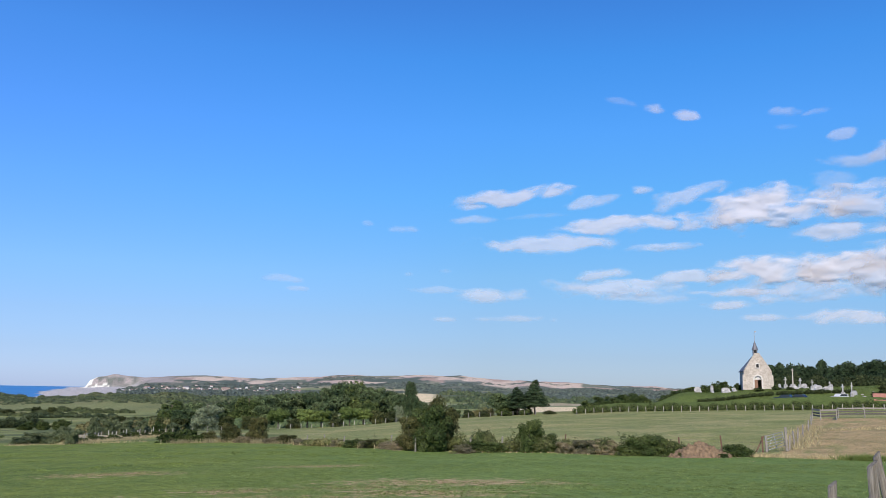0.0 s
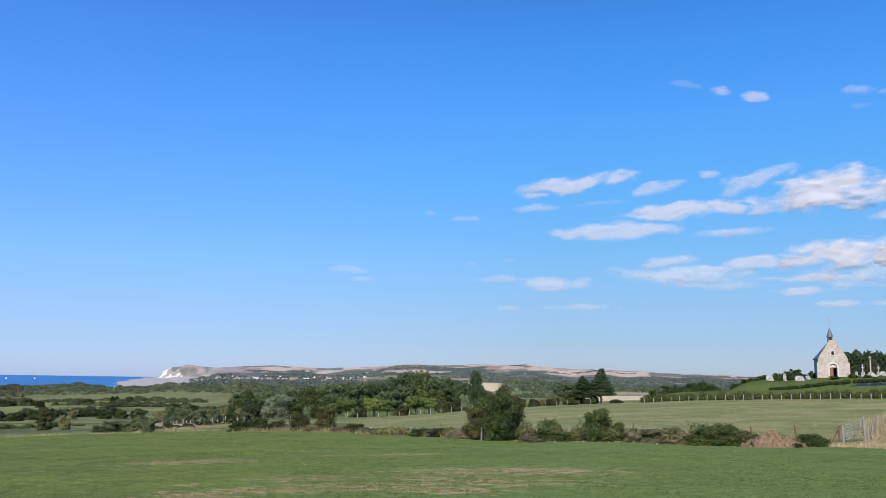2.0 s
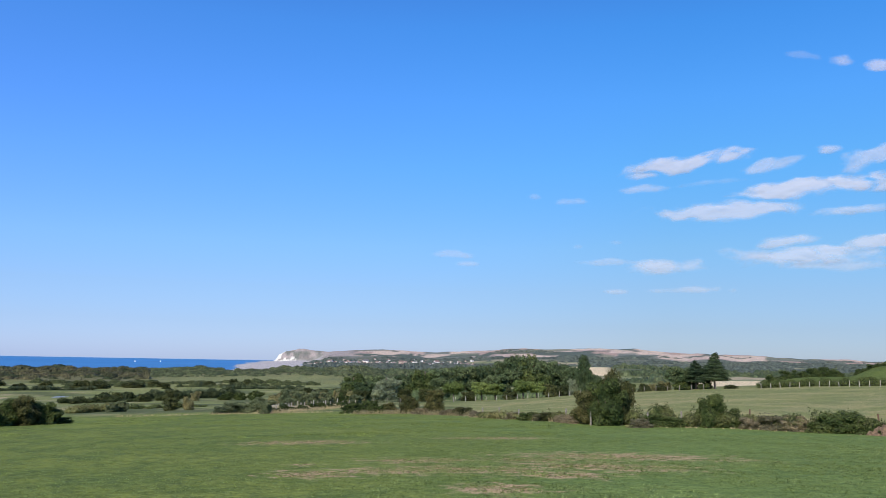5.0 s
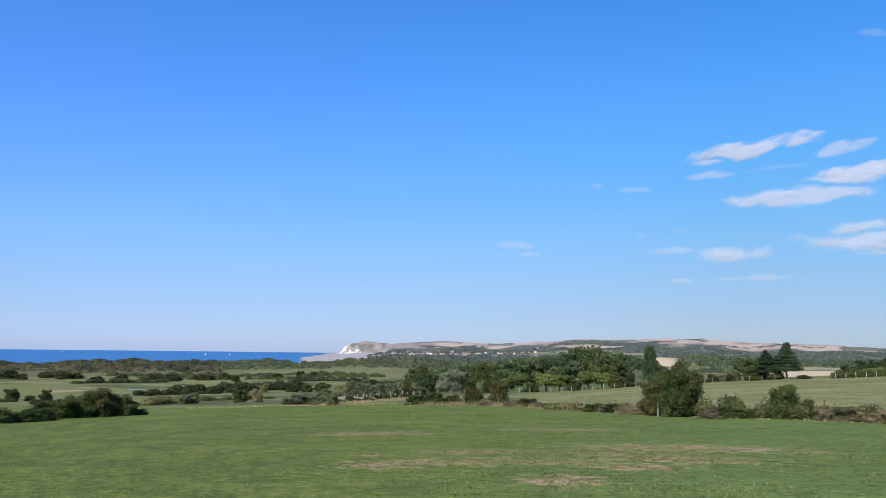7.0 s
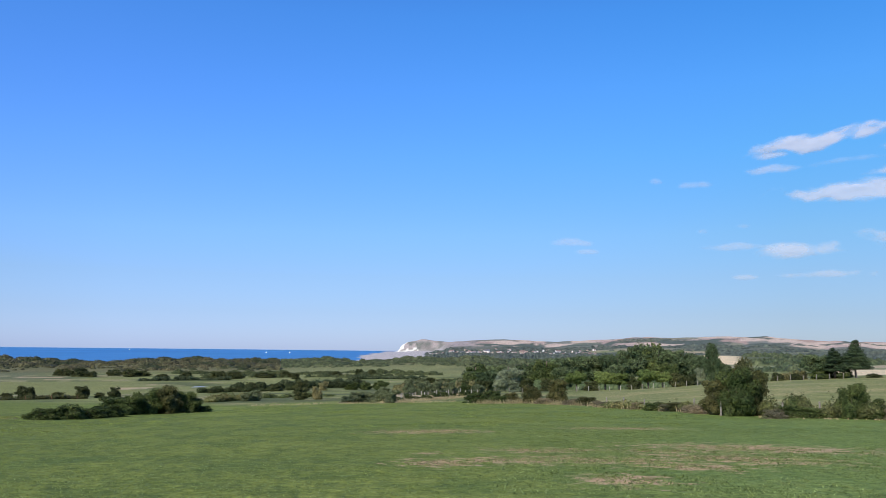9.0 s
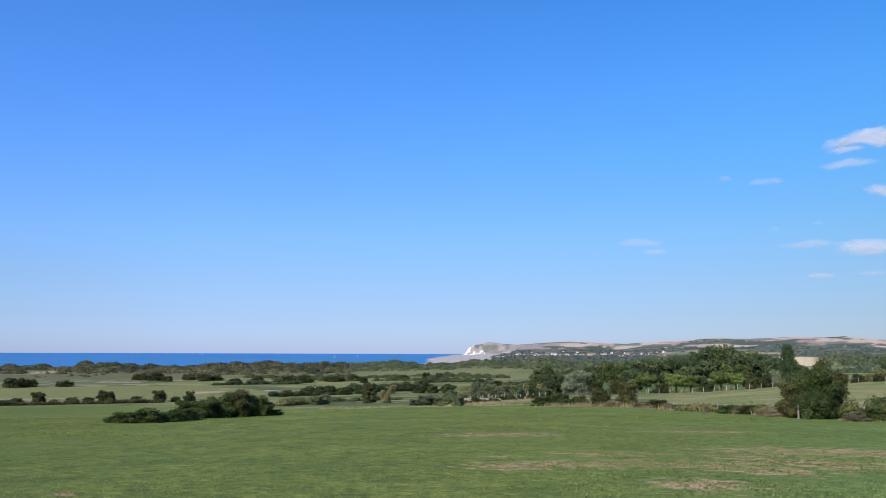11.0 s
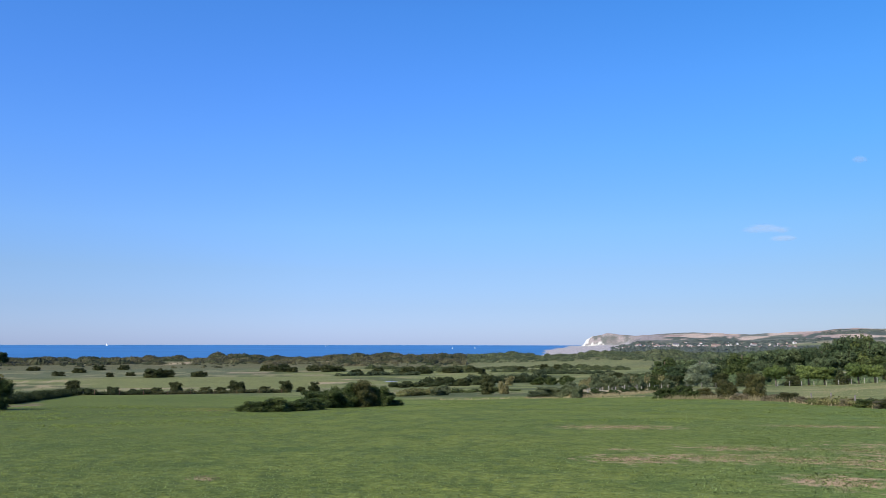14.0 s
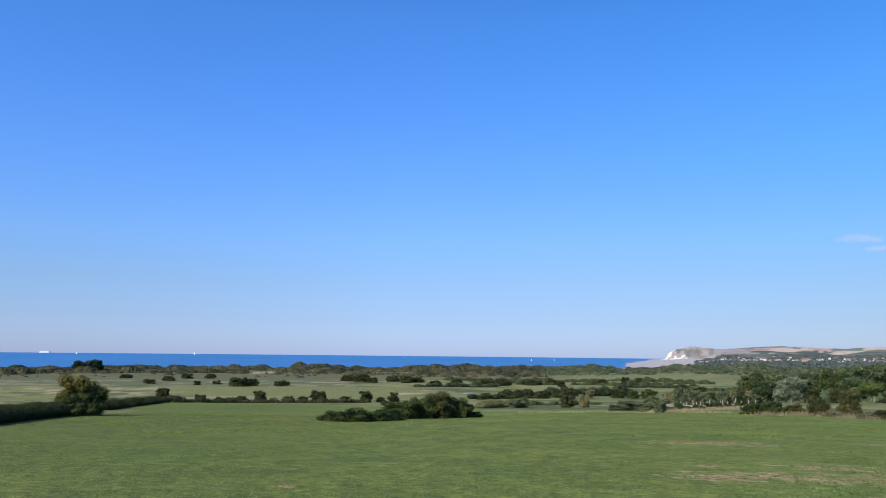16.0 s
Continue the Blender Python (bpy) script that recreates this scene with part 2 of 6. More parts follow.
# dark core colour standing in for the shade inside a crown
M_CORE_SHADE = plain("crown_core_shade", (0.042, 0.054, 0.025), 0.95, 0, 4, 0.3)
M_CORE_SHADE.node_tree.nodes["Principled BSDF"].inputs["Specular IOR Level"].default_value = 0.03
M_BARK = plain("bark", (0.13, 0.10, 0.075), 0.9, 0, 6, 0.35, 0.6)
M_POST = plain("weathered_wood", (0.27, 0.245, 0.21), 0.9, 0, 8, 0.3, 0.6)
M_PALE = plain("pale_post", (0.42, 0.39, 0.33), 0.85, 0, 5, 0.2, 0.4)
M_RAIL = plain("grey_timber_rail", (0.10, 0.088, 0.075), 0.9, 0, 5, 0.3, 0.4)
M_OAK, n, l, b = material("riven_oak", 0.9)
grain = n.new("ShaderNodeMapping")
grain.inputs["Scale"].default_value = (34, 34, 2.2)
l.new(n.new("ShaderNodeTexCoord").outputs["Object"], grain.inputs["Vector"])
streak = noise_node(n, l, 1.0, 6, grain.outputs[0], 0.7)
l.new(mixer(n, l, "MIX", ramp(n, l, streak, 0.32, 0.66), (0.075, 0.062, 0.047), (0.30, 0.265, 0.22)), b.inputs["Base Color"])
bumped(n, l, b, streak, 0.9, 0.02)
M_RUST = plain("rusty_post", (0.16, 0.09, 0.055), 0.85, 0, 9, 0.4, 0.3)
M_STEEL = plain("galvanised_steel", (0.27, 0.28, 0.28), 0.5, 0.3, 12, 0.25)
M_WIRE = plain("fence_wire", (0.16, 0.155, 0.15), 0.5, 0.6, 10, 0.2)
M_EARTH = plain("dug_earth", (0.20, 0.135, 0.08), 0.95, 0, 6.0, 0.5, 1.0)
M_STONE, n, l, b = material("pale_limestone", 0.9)
turned = n.new("ShaderNodeMapping")
turned.inputs["Rotation"].default_value = (radians(90), 0, 0)
c = n.new("ShaderNodeTexCoord").outputs["Object"]
l.new(c, turned.inputs["Vector"])
courses = n.new("ShaderNodeTexBrick")
l.new(turned.outputs[0], courses.inputs["Vector"])
for key, value in (("Scale", 1.0), ("Brick Width", 0.46), ("Row Height", 0.24), ("Mortar Size", 0.02), ("Bias", -0.1), ("Color1", (0.53, 0.475, 0.41, 1)), ("Color2", (0.42, 0.375, 0.325, 1)), ("Mortar", (0.43, 0.385, 0.335, 1))):
    courses.inputs[key].default_value = value
stain = mixer(n, l, "MIX", ramp(n, l, noise_node(n, l, 1.3, 8, c, 0.75), 0.32, 0.68), (0.66, 0.64, 0.61), (1.18, 1.16, 1.13))
l.new(mixer(n, l, "MULTIPLY", 1.0, courses.outputs["Color"], stain), b.inputs["Base Color"])
bumped(n, l, b, noise_node(n, l, 9, 4, c), 0.6, 0.03)
M_TRIM = plain("pale_dressed_stone", (0.62, 0.585, 0.53), 0.85, 0, 3, 0.2, 0.3)
M_SLATE = plain("slate_roof", (0.13, 0.13, 0.15), 0.6, 0, 3, 0.3, 0.3)
M_TOMB = plain("white_tombstone", (0.37, 0.36, 0.345), 0.6, 0, 1.5, 0.5)
M_GRANITE = plain("grey_granite", (0.33, 0.33, 0.35), 0.4, 0, 5, 0.25)
M_DOOR = plain("brown_door", (0.20, 0.10, 0.055), 0.6, 0, 3, 0.25)
# near-black colour standing in for the shade inside openings
M_INTERIOR_SHADE = plain("dark_interior_shade", (0.02, 0.018, 0.016), 0.9, 0, 2, 0.2)
M_TILE = plain("red_roof_tile", (0.27, 0.19, 0.165), 0.8, 0, 2, 0.25, 0.3)
M_RED = plain("barn_roof_tile", (0.42, 0.19, 0.13), 0.8, 0, 2, 0.25, 0.3)
M_RENDER = plain("white_house_wall", (0.78, 0.75, 0.70), 0.85, 0, 0.5, 0.1)
M_CREAM = plain("cream_house_wall", (0.62, 0.52, 0.40), 0.85, 0, 0.5, 0.15)
M_GLASS = plain("window_glass", (0.03, 0.04, 0.05), 0.08, 0, 1, 0.1)
M_TYRE = plain("tyre_rubber", (0.02, 0.02, 0.02), 0.85, 0, 4, 0.2)
M_SAIL = plain("white_sail", (0.85, 0.85, 0.84), 0.8, 0, 0.2, 0.05)

# the ground: its base colour comes with the land, grain and tussocks are added here
M_LAND, n, l, b = material("land", 0.95)
b.inputs["Specular IOR Level"].default_value = 0.1
tint = n.new("ShaderNodeVertexColor")
tint.layer_name = "soil"
c = n.new("ShaderNodeTexCoord").outputs["Object"]
fine, mid, wide = noise_node(n, l, 16, 5, c), noise_node(n, l, 2.3, 5, c), noise_node(n, l, 0.07, 5, c)
tone = mixer(n, l, "MULTIPLY", 1.0, tint.outputs[0], mixer(n, l, "MIX", ramp(n, l, fine, 0.3, 0.7), (0.6, 0.64, 0.58), (1.34, 1.3, 1.28)))
tone = mixer(n, l, "MULTIPLY", 1.0, tone, mixer(n, l, "MIX", ramp(n, l, mid, 0.3, 0.7), (0.68, 0.73, 0.7), (1.29, 1.24, 1.24)))
tone = mixer(n, l, "MULTIPLY", 1.0, tone, mixer(n, l, "MIX", ramp(n, l, noise_node(n, l, 6.5, 4, c), 0.32, 0.68), (0.7, 0.74, 0.7), (1.28, 1.24, 1.25)))
tone = mixer(n, l, "MULTIPLY", 1.0, tone, mixer(n, l, "MIX", ramp(n, l, wide, 0.3, 0.7), (0.86, 0.9, 0.9), (1.12, 1.08, 1.05)))
worn = n.new("ShaderNodeAttribute")
worn.attribute_name = "wear"
crumb = ramp(n, l, noise_node(n, l, 2.1, 8, c, 0.7), 0.3, 0.7)


def worn_mask(lo, hi):
    add = n.new("ShaderNodeMath")
    add.operation = "MULTIPLY_ADD"
    l.new(worn.outputs["Fac"], add.inputs[0])
    add.inputs[1].default_value = 0.72
    l.new(crumb, add.inputs[2])
    both = n.new("ShaderNodeMath")
    both.operation = "MULTIPLY"
    l.new(ramp(n, l, add.outputs[0], lo, hi), both.inputs[0])
    l.new(ramp(n, l, worn.outputs["Fac"], 0.02, 0.25), both.inputs[1])
    return both.outputs[0]


tone = mixer(n, l, "MIX", worn_mask(0.85, 1.03), tone, (0.36, 0.295, 0.155))
tone = mixer(n, l, "MIX", worn_mask(1.02, 1.16), tone, (0.47, 0.33, 0.195))
l.new(tone, b.inputs["Base Color"])
bumped(n, l, b, mid, 0.7, 0.16)

M_SEA, n, l, b = material("sea_water", 0.45)
b.inputs["Specular IOR Level"].default_value = 0.12
c = n.new("ShaderNodeTexCoord").outputs["Object"]
l.new(mixer(n, l, "MIX", ramp(n, l, noise_node(n, l, 0.004, 4, c), 0.3, 0.7), (0.031, 0.16, 0.385), (0.052, 0.21, 0.475)), b.inputs["Base Color"])
bumped(n, l, b, noise_node(n, l, 0.25, 4, c), 0.4, 0.5)

M_POND, n, l, b = material("pond_water", 0.35)
c = n.new("ShaderNodeTexCoord").outputs["Object"]
l.new(mixer(n, l, "MIX", ramp(n, l, noise_node(n, l, 0.5, 3, c), 0.3, 0.7), (0.22, 0.26, 0.27), (0.30, 0.33, 0.33)), b.inputs["Base Color"])
bumped(n, l, b, noise_node(n, l, 3.0, 3, c), 0.1, 0.02)

M_CLOUD, n, l, b = material("cloud", 1.0)
b.inputs["Base Color"].default_value = (0.50, 0.483, 0.49, 1)
b.inputs["Specular IOR Level"].default_value = 0.0
thick = n.new("ShaderNodeAttribute")
thick.attribute_name = "thickness"
l.new(thick.outputs["Fac"], b.inputs["Alpha"])


# ---- mesh tools ----
def raw_mesh(name, verts, faces, mat, smooth=False, attributes=(), inner=0):
    """A mesh from numpy vertices and faces of one size."""
    verts, faces = np.asarray(verts, np.float32), np.asarray(faces, np.int32)
    me = bpy.data.meshes.new(name)
    me.vertices.add(len(verts))
    me.vertices.foreach_set("co", verts.ravel())
    k = faces.shape[1]
    me.loops.add(faces.size)
    me.loops.foreach_set("vertex_index", faces.ravel())
    me.polygons.add(len(faces))
    me.polygons.foreach_set("loop_start", np.arange(0, faces.size, k, dtype=np.int32))
    me.polygons.foreach_set("use_smooth", np.full(len(faces), smooth))
    for key, values in attributes:
        if values.ndim == 2:
            me.color_attributes.new(key, "FLOAT_COLOR", "POINT").data.foreach_set("color", np.ascontiguousarray(values, np.float32).ravel())
        else:
            me.attributes.new(key, "FLOAT", "POINT").data.foreach_set("value", np.ascontiguousarray(values, np.float32))
    me.update(calc_edges=True)
    me.materials.append(mat)
    # the last faces take the dark colour that stands for inner shade
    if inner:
        me.materials.append(M_CORE_SHADE)
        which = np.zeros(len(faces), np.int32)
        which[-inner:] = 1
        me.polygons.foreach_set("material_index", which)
    return me


class Geo:
    """Collects boxes, tubes and prisms for one mesh."""

    def __init__(self):
        self.v, self.f = [], []

    def add(self, verts, faces):
        o = len(self.v)
        self.v += [tuple(p) for p in verts]
        self.f += [tuple(i + o for i in q) for q in faces]
        return self

    def box(self, cx, cy, cz, sx, sy, sz, m=None, top=1.0):
        p = [Vector((cx + sx * i / 2 * (top if k > 0 else 1), cy + sy * j / 2 * (top if k > 0 else 1), cz + sz * k / 2)) for i in (-1, 1) for j in (-1, 1) for k in (-1, 1)]
        if m:
            p = [m @ q for q in p]
        return self.add(p, [(0, 1, 3, 2), (4, 6, 7, 5), (0, 4, 5, 1), (2, 3, 7, 6), (0, 2, 6, 4), (1, 5, 7, 3)])

    def tube(self, a, b, ra, rb, seg=8):
        a, b = Vector(a), Vector(b)
        q = (b - a).to_track_quat("Z", "Y").to_matrix()
        ring = [Vector((math.cos(2 * math.pi * i / seg), math.sin(2 * math.pi * i / seg), 0)) for i in range(seg)]
        p = [a + q @ (u * ra) for u in ring] + [b + q @ (u * rb) for u in ring]
        f = [(i, (i + 1) % seg, seg + (i + 1) % seg, seg + i) for i in range(seg)]
        return self.add(p, f + [tuple(range(seg - 1, -1, -1)), tuple(range(seg, 2 * seg))])

    def prism(self, outline, y0, y1):
        """An outline in x and z pushed from y0 to y1."""
        k = len(outline)
        p = [(x, y0, z) for x, z in outline] + [(x, y1, z) for x, z in outline]
        f = [(i, (i + 1) % k, k + (i + 1) % k, k + i) for i in range(k)]
        return self.add(p, f + [tuple(range(k - 1, -1, -1)), tuple(range(k, 2 * k))])

    def mesh(self, name, mat, bevel=0.0, smooth=False):
        me = bpy.data.meshes.new(name)
        me.from_pydata(self.v, [], self.f)
        bm = bmesh.new()
        bm.from_mesh(me)
        bmesh.ops.recalc_face_normals(bm, faces=bm.faces)
        if bevel:
            bmesh.ops.bevel(bm, geom=bm.edges[:], offset=bevel, segments=1, affect="EDGES")
        bm.to_mesh(me)
        bm.free()
        if smooth:
            me.polygons.foreach_set("use_smooth", [True] * len(me.polygons))
        me.materials.append(mat)
        return me


def part(name, me, parent, label="", m=None):
    ob = new(name, me)
    ob.parent = parent
    if m is not None:
        ob.matrix_basis = m
    return tagged(ob, label)


def thing(name, label, category, m, group="", kind=""):
    ob = new(name)
    ob.empty_display_size = 0.2
    ob.matrix_basis = m
    return tagged(ob, label, category, group, kind)


# ---- the ground sheet ----
az_ring = np.concatenate((np.arange(-180, -52, 3.0), np.arange(-52, -5.7, 0.25), np.arange(-5.7, -3.0, 0.05), np.arange(-3.0, 50, 0.25), np.arange(50, 180, 3.0)))
r_ring = np.concatenate(((0.001, 0.5, 2.0, 4.0, 6.5, 9.0), np.arange(11, 60, 0.7), np.arange(60, 160, 0.9), np.geomspace(160, 3300, 140), np.arange(3340, 3660, 16), np.geomspace(3660, 4190, 10)))
RR, AA = np.meshgrid(r_ring, np.radians(az_ring), indexing="ij")
GX, GY = RR * np.sin(AA), RR * np.cos(AA)
GZ = land(GX, GY)


def blend(base, colour, weight):
    w = np.clip(weight, 0, 1)[..., None]
    return base * (1 - w) + np.asarray(colour) * w


def meadow_wear(x, y):
    """Trampled, bare spots in the meadow, 0 to 1."""
    wear = np.zeros(x.shape)
    for a, d, w, h in ((-2.3, 20, 1.2, 0.8), (3, 21, 2.0, 0.9), (7, 21.3, 2.4, 1.0), (11, 21, 1.2, 0.8), (10, 16.6, 1.1, 0.9), (18, 28, 4.5, 1.4),
                       (5, 25, 2.0, 0.9), (12, 25.5, 2.4, 0.7), (-3, 36, 3.0, 1.2), (9.5, 40, 3.2, 1.3), (-2.2, 37, 2.0, 1.0), (17, 23, 3.0, 1.2), (-30, 16.0, 0.3, 0.3), (-3.0, 23.5, 0.5, 0.4), (14, 20, 1.5, 0.7)):
        px, py = at(a, d)
        s, c = math.sin(radians(a)), math.cos(radians(a))
        u, v = ((x - px) * c - (y - py) * s) / w, ((x - px) * s + (y - py) * c) / (1.7 * h)
        wear = np.maximum(wear, np.exp(-u * u - v * v))
    return wear


def open_strip(az, r):
    """Long fields lying open between the woods inland of the shore, 0 to 1."""
    band = fbm(az * 0.16 + 3, r / 95 + 0.8 * fbm(az * 0.25, r / 300, 2, 64), 3, 63)
    return step(0.50, 0.53, band) * step(540, 620, r) * step(2500, 2350, r) * step(3, 7, az) * step(60, 50, az)


def land_colour(x, y):
    r, az = np.hypot(x, y), np.degrees(np.arctan2(x, y))
    n1, n2, n3 = fbm(x / 7, y / 7, 4, 11), fbm(x / 30, y / 30, 4, 12), fbm(x / 1.1, y / 1.1, 3, 13)
    col = np.ones(x.shape + (3,)) * np.array((0.165, 0.212, 0.05))
    col = blend(col, (0.182, 0.226, 0.054), step(0.4, 0.65, n1))
    col = blend(col, (0.10, 0.15, 0.038), step(0.5, 0.68, n3) * 0.5)
    col = blend(col, (0.095, 0.15, 0.04), step(0.56, 0.66, fbm(x / 2.6, y / 2.6, 4, 14)) * 0.55)
    # lusher grass on the churchyard side
    col = blend(col, (0.146, 0.222, 0.066), step(-6, 24, az) * step(170, 110, az) * step(6, 15, r) * 0.75)
    # the far, left part of the meadow is darker and smoother
    col = blend(col, (0.125, 0.165, 0.044), step(-15, -35, az) * step(30, 70, r) * step(200, 150, r) * 0.8)
    # left side darkened once more in colour, in place of lens fall-off
    col = blend(col, (0.118, 0.155, 0.042), step(-22, -46, az) * step(110, 95, r) * step(6, 15, r) * 0.6)
    sward = fbm(az * 1.3, 22 * np.log(np.maximum(r, 1)), 4, 69)
    col = blend(col, (0.085, 0.125, 0.036), step(0.52, 0.62, sward) * step(110, 95, r) * step(0, -12, az) * 0.55)
    # rough edge and the second pasture
    edge = np.interp(az, (-60, -30, -16, 0, 7, 17, 33, 46), (170, 170, 112, 107, 92, 63, 59, 59))
    past = step(edge, edge + 3, r) * step(6, 9, az)
    col = blend(col, (0.218, 0.238, 0.096), past)
    col = blend(col, (0.295, 0.285, 0.135), past * step(0.42, 0.66, fbm(az * 0.35, r / 5, 4, 15)))
    col = blend(col, (0.165, 0.20, 0.075), past * step(0.54, 0.68, fbm(az * 0.5, r / 3.5, 4, 62)) * 0.7)
    dry = past * step(39.25, 39.65, az - 0.03 * (r - 66) + 0.5 * (fbm(x / 2, y / 2, 3, 19) - 0.5)) * step(130, 126, r)
    col = blend(col, (0.41, 0.305, 0.17), dry)
    col = blend(col, (0.26, 0.215, 0.115), dry * step(0.50, 0.62, fbm(x / 2.2, y / 2.2, 4, 72)) * 0.7)
    col = blend(col, (0.23, 0.235, 0.10), dry * step(0.56, 0.66, fbm(az * 1.2, r / 6, 4, 73)) * 0.7)
    # the knoll under the chapel
    col = blend(col, (0.105, 0.142, 0.044), step(187, 190, r) * step(290, 260, r) * step(25, 28, az))
    # low country towards the sea: strips of grazing, reed and stubble
    low = step(edge, edge + 25, r) * step(9, 5, az) + step(230, 300, r) * step(5, 9, az) * step(33, 26, az)
    low = np.clip(low, 0, 1)
    strip = fbm(az * 0.22 + 7, r / 16 + 1.6 * fbm(az * 0.3, r / 60, 2, 61), 3, 16)
    col = blend(col, (0.15, 0.178, 0.072), low)
    col = blend(col, (0.205, 0.228, 0.09), low * step(0.50, 0.53, strip))
    col = blend(col, (0.105, 0.128, 0.058), low * step(0.44, 0.40, strip))
    col = blend(col, (0.30, 0.27, 0.155), low * step(0.66, 0.70, fbm(az * 0.35, r / 11, 3, 17)) * 0.8)
    col = blend(col, (0.215, 0.235, 0.105), low * step(-21, -17, az) * step(2, -2, az) * step(432, 440, r + 6 * np.sin(az)) * step(492, 482, r + 6 * np.sin(az * 1.3)) * 0.85)
    # the smooth grey-green marsh behind the dunes and a brighter mown field before it
    col = blend(col, (0.132, 0.152, 0.086), low * step(-24, -30, az) * step(395, 415, r))
    col = blend(col, (0.195, 0.216, 0.086), low * step(-39, -37, az) * step(-20, -23, az) * step(285, 292, r + 3 * az + 90) * step(400, 385, r))
    # sandy scrapes beside the pond and a pale bank along the brambles
    for a0, d0, wa, wd in ((-22.3, 327, 1.3, 8), (-26.6, 418, 0.9, 6), (-21.0, 352, 0.8, 5), (-10.6, 330, 2.6, 3), (-27.8, 444, 1.4, 5), (-33.5, 300, 3.2, 5), (-37.0, 292, 2.5, 5)):
        spot = ((az - a0) / wa) ** 2 + ((r - d0) / wd) ** 2 + 2.2 * (fbm(x / 4, y / 4, 4, 47) - 0.5)
        col = blend(col, (0.44, 0.345, 0.24), step(1.0, 0.7, spot) * 0.9)
    bank = np.abs(r - np.interp(az, (-6.2, -5.2, -3.0, -0.6, 0.4), (113, 119, 132, 145, 151))) + 6 * (fbm(x / 2.5, y / 2.5, 4, 48) - 0.5)
    col = blend(col, (0.47, 0.395, 0.265), step(5.0, 3.0, bank) * step(-6.6, -6.0, az) * step(0.9, 0.2, az))
    # a brown furrow at the foot of the meadow and a straw strip beyond the field hedge
    col = blend(col, (0.29, 0.175, 0.10), step(-32.5, -30.5, az) * step(-26.8, -27.6, az) * step(75, 78, r) * step(94, 87, r) * step(0.34, 0.48, fbm(x / 4, y / 4, 3, 33)) * 0.85)
    col = blend(col, (0.23, 0.18, 0.11), step(-42.6, -42.0, az) * step(-39.6, -40.6, az) * step(103, 105, r) * step(122, 118, r) * step(0.36, 0.46, fbm(az * 0.6, r / 5, 3, 35)))
    col = blend(col, (0.40, 0.335, 0.205), step(-36.5, -39, az) * step(310, 325, r) * step(395, 380, r) * step(0.52, 0.57, fbm(az * 0.9, r / 9, 4, 34)) * 0.8)
    col = blend(col, (0.37, 0.32, 0.20), step(-41, -40, az) * step(-26, -28, az) * step(212, 222, r) * step(290, 270, r) * step(0.54, 0.6, fbm(az * 0.8, r / 8, 4, 36)) * 0.8)
    col = blend(col, (0.27, 0.26, 0.15), low * step(-23, -27, az) * step(385, 400, r) * step(500, 480, r) * step(0.55, 0.6, fbm(az * 0.8 + 5, r / 9, 4, 37)) * 0.8)
    col = blend(col, (0.42, 0.33, 0.21), step(-50, -47, az) * step(-43.5, -44.5, az) * step(166, 176, r) * step(215, 203, r) * step(0.40, 0.50, fbm(az * 1.2, r / 10, 4, 49)) * 0.9)
    # dunes: scrub with bare sand on the crests
    dune = step(490, 520, r) * step(760, 720, r) * step(3, -3, az)
    col = blend(col, (0.14, 0.142, 0.078), dune)
    col = blend(col, (0.185, 0.205, 0.10), dune * step(-15, -11, az) * step(560, 530, r))
    col = blend(col, (0.46, 0.38, 0.27), dune * step(540, 556, r) * step(0.63, 0.66, fbm(x / 25, y / 25, 4, 3)))
    # wet sand and shore, the sand's colour pulled towards lilac distance haze
    shore = step(730, 760, r) * step(-1.6, -2.4, az + 0.8 * (fbm(r / 130, az * 2, 3, 29) - 0.5)) * (1 - step(-5.35, -4.9, az) * step(3420, 3470, r))
    col = blend(col, (0.47, 0.445, 0.47), shore)
    # wooded lowland and far hills with stubble fields, distance haze mixed into the colours
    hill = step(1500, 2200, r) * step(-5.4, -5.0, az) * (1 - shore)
    wood = step(700, 900, r) * step(-2, 2, az) * np.maximum(step(0.45, 0.52, fbm(x / 200, y / 80, 3, 20)) * step(2500, 2200, r), step(1500, 1600, r) * step(2250, 2100, r))
    # a patchwork of stubble, grass and woods: one colour to a field
    fu = np.floor(az * 0.42 + 0.9 * fbm(az * 0.2, r / 500, 2, 21) + 20)
    fv = np.floor(r / 260 + 1.3 * fbm(az * 0.35 + 3, r / 700, 2, 24) + 0.25 * fu)
    pick = np.sin(fu * 12.9898 + fv * 78.233) * 43758.5453
    pick = pick - np.floor(pick)
    lift = r + 160 * (fbm(az * 0.8, r / 400, 3, 25) - 0.5)
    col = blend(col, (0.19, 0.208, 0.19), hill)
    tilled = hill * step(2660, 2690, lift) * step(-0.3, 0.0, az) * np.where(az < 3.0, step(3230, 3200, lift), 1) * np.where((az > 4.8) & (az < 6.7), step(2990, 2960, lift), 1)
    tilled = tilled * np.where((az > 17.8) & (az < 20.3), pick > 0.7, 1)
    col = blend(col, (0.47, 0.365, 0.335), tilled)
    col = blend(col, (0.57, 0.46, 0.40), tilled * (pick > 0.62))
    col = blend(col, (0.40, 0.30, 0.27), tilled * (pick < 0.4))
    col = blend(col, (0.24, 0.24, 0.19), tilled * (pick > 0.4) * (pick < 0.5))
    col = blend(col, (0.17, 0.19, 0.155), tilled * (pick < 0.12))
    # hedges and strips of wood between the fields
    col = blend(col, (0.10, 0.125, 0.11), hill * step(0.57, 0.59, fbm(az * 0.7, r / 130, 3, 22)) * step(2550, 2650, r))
    # headland greyed and tinted lilac to stand in for haze
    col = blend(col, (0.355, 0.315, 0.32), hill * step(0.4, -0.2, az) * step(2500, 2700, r))
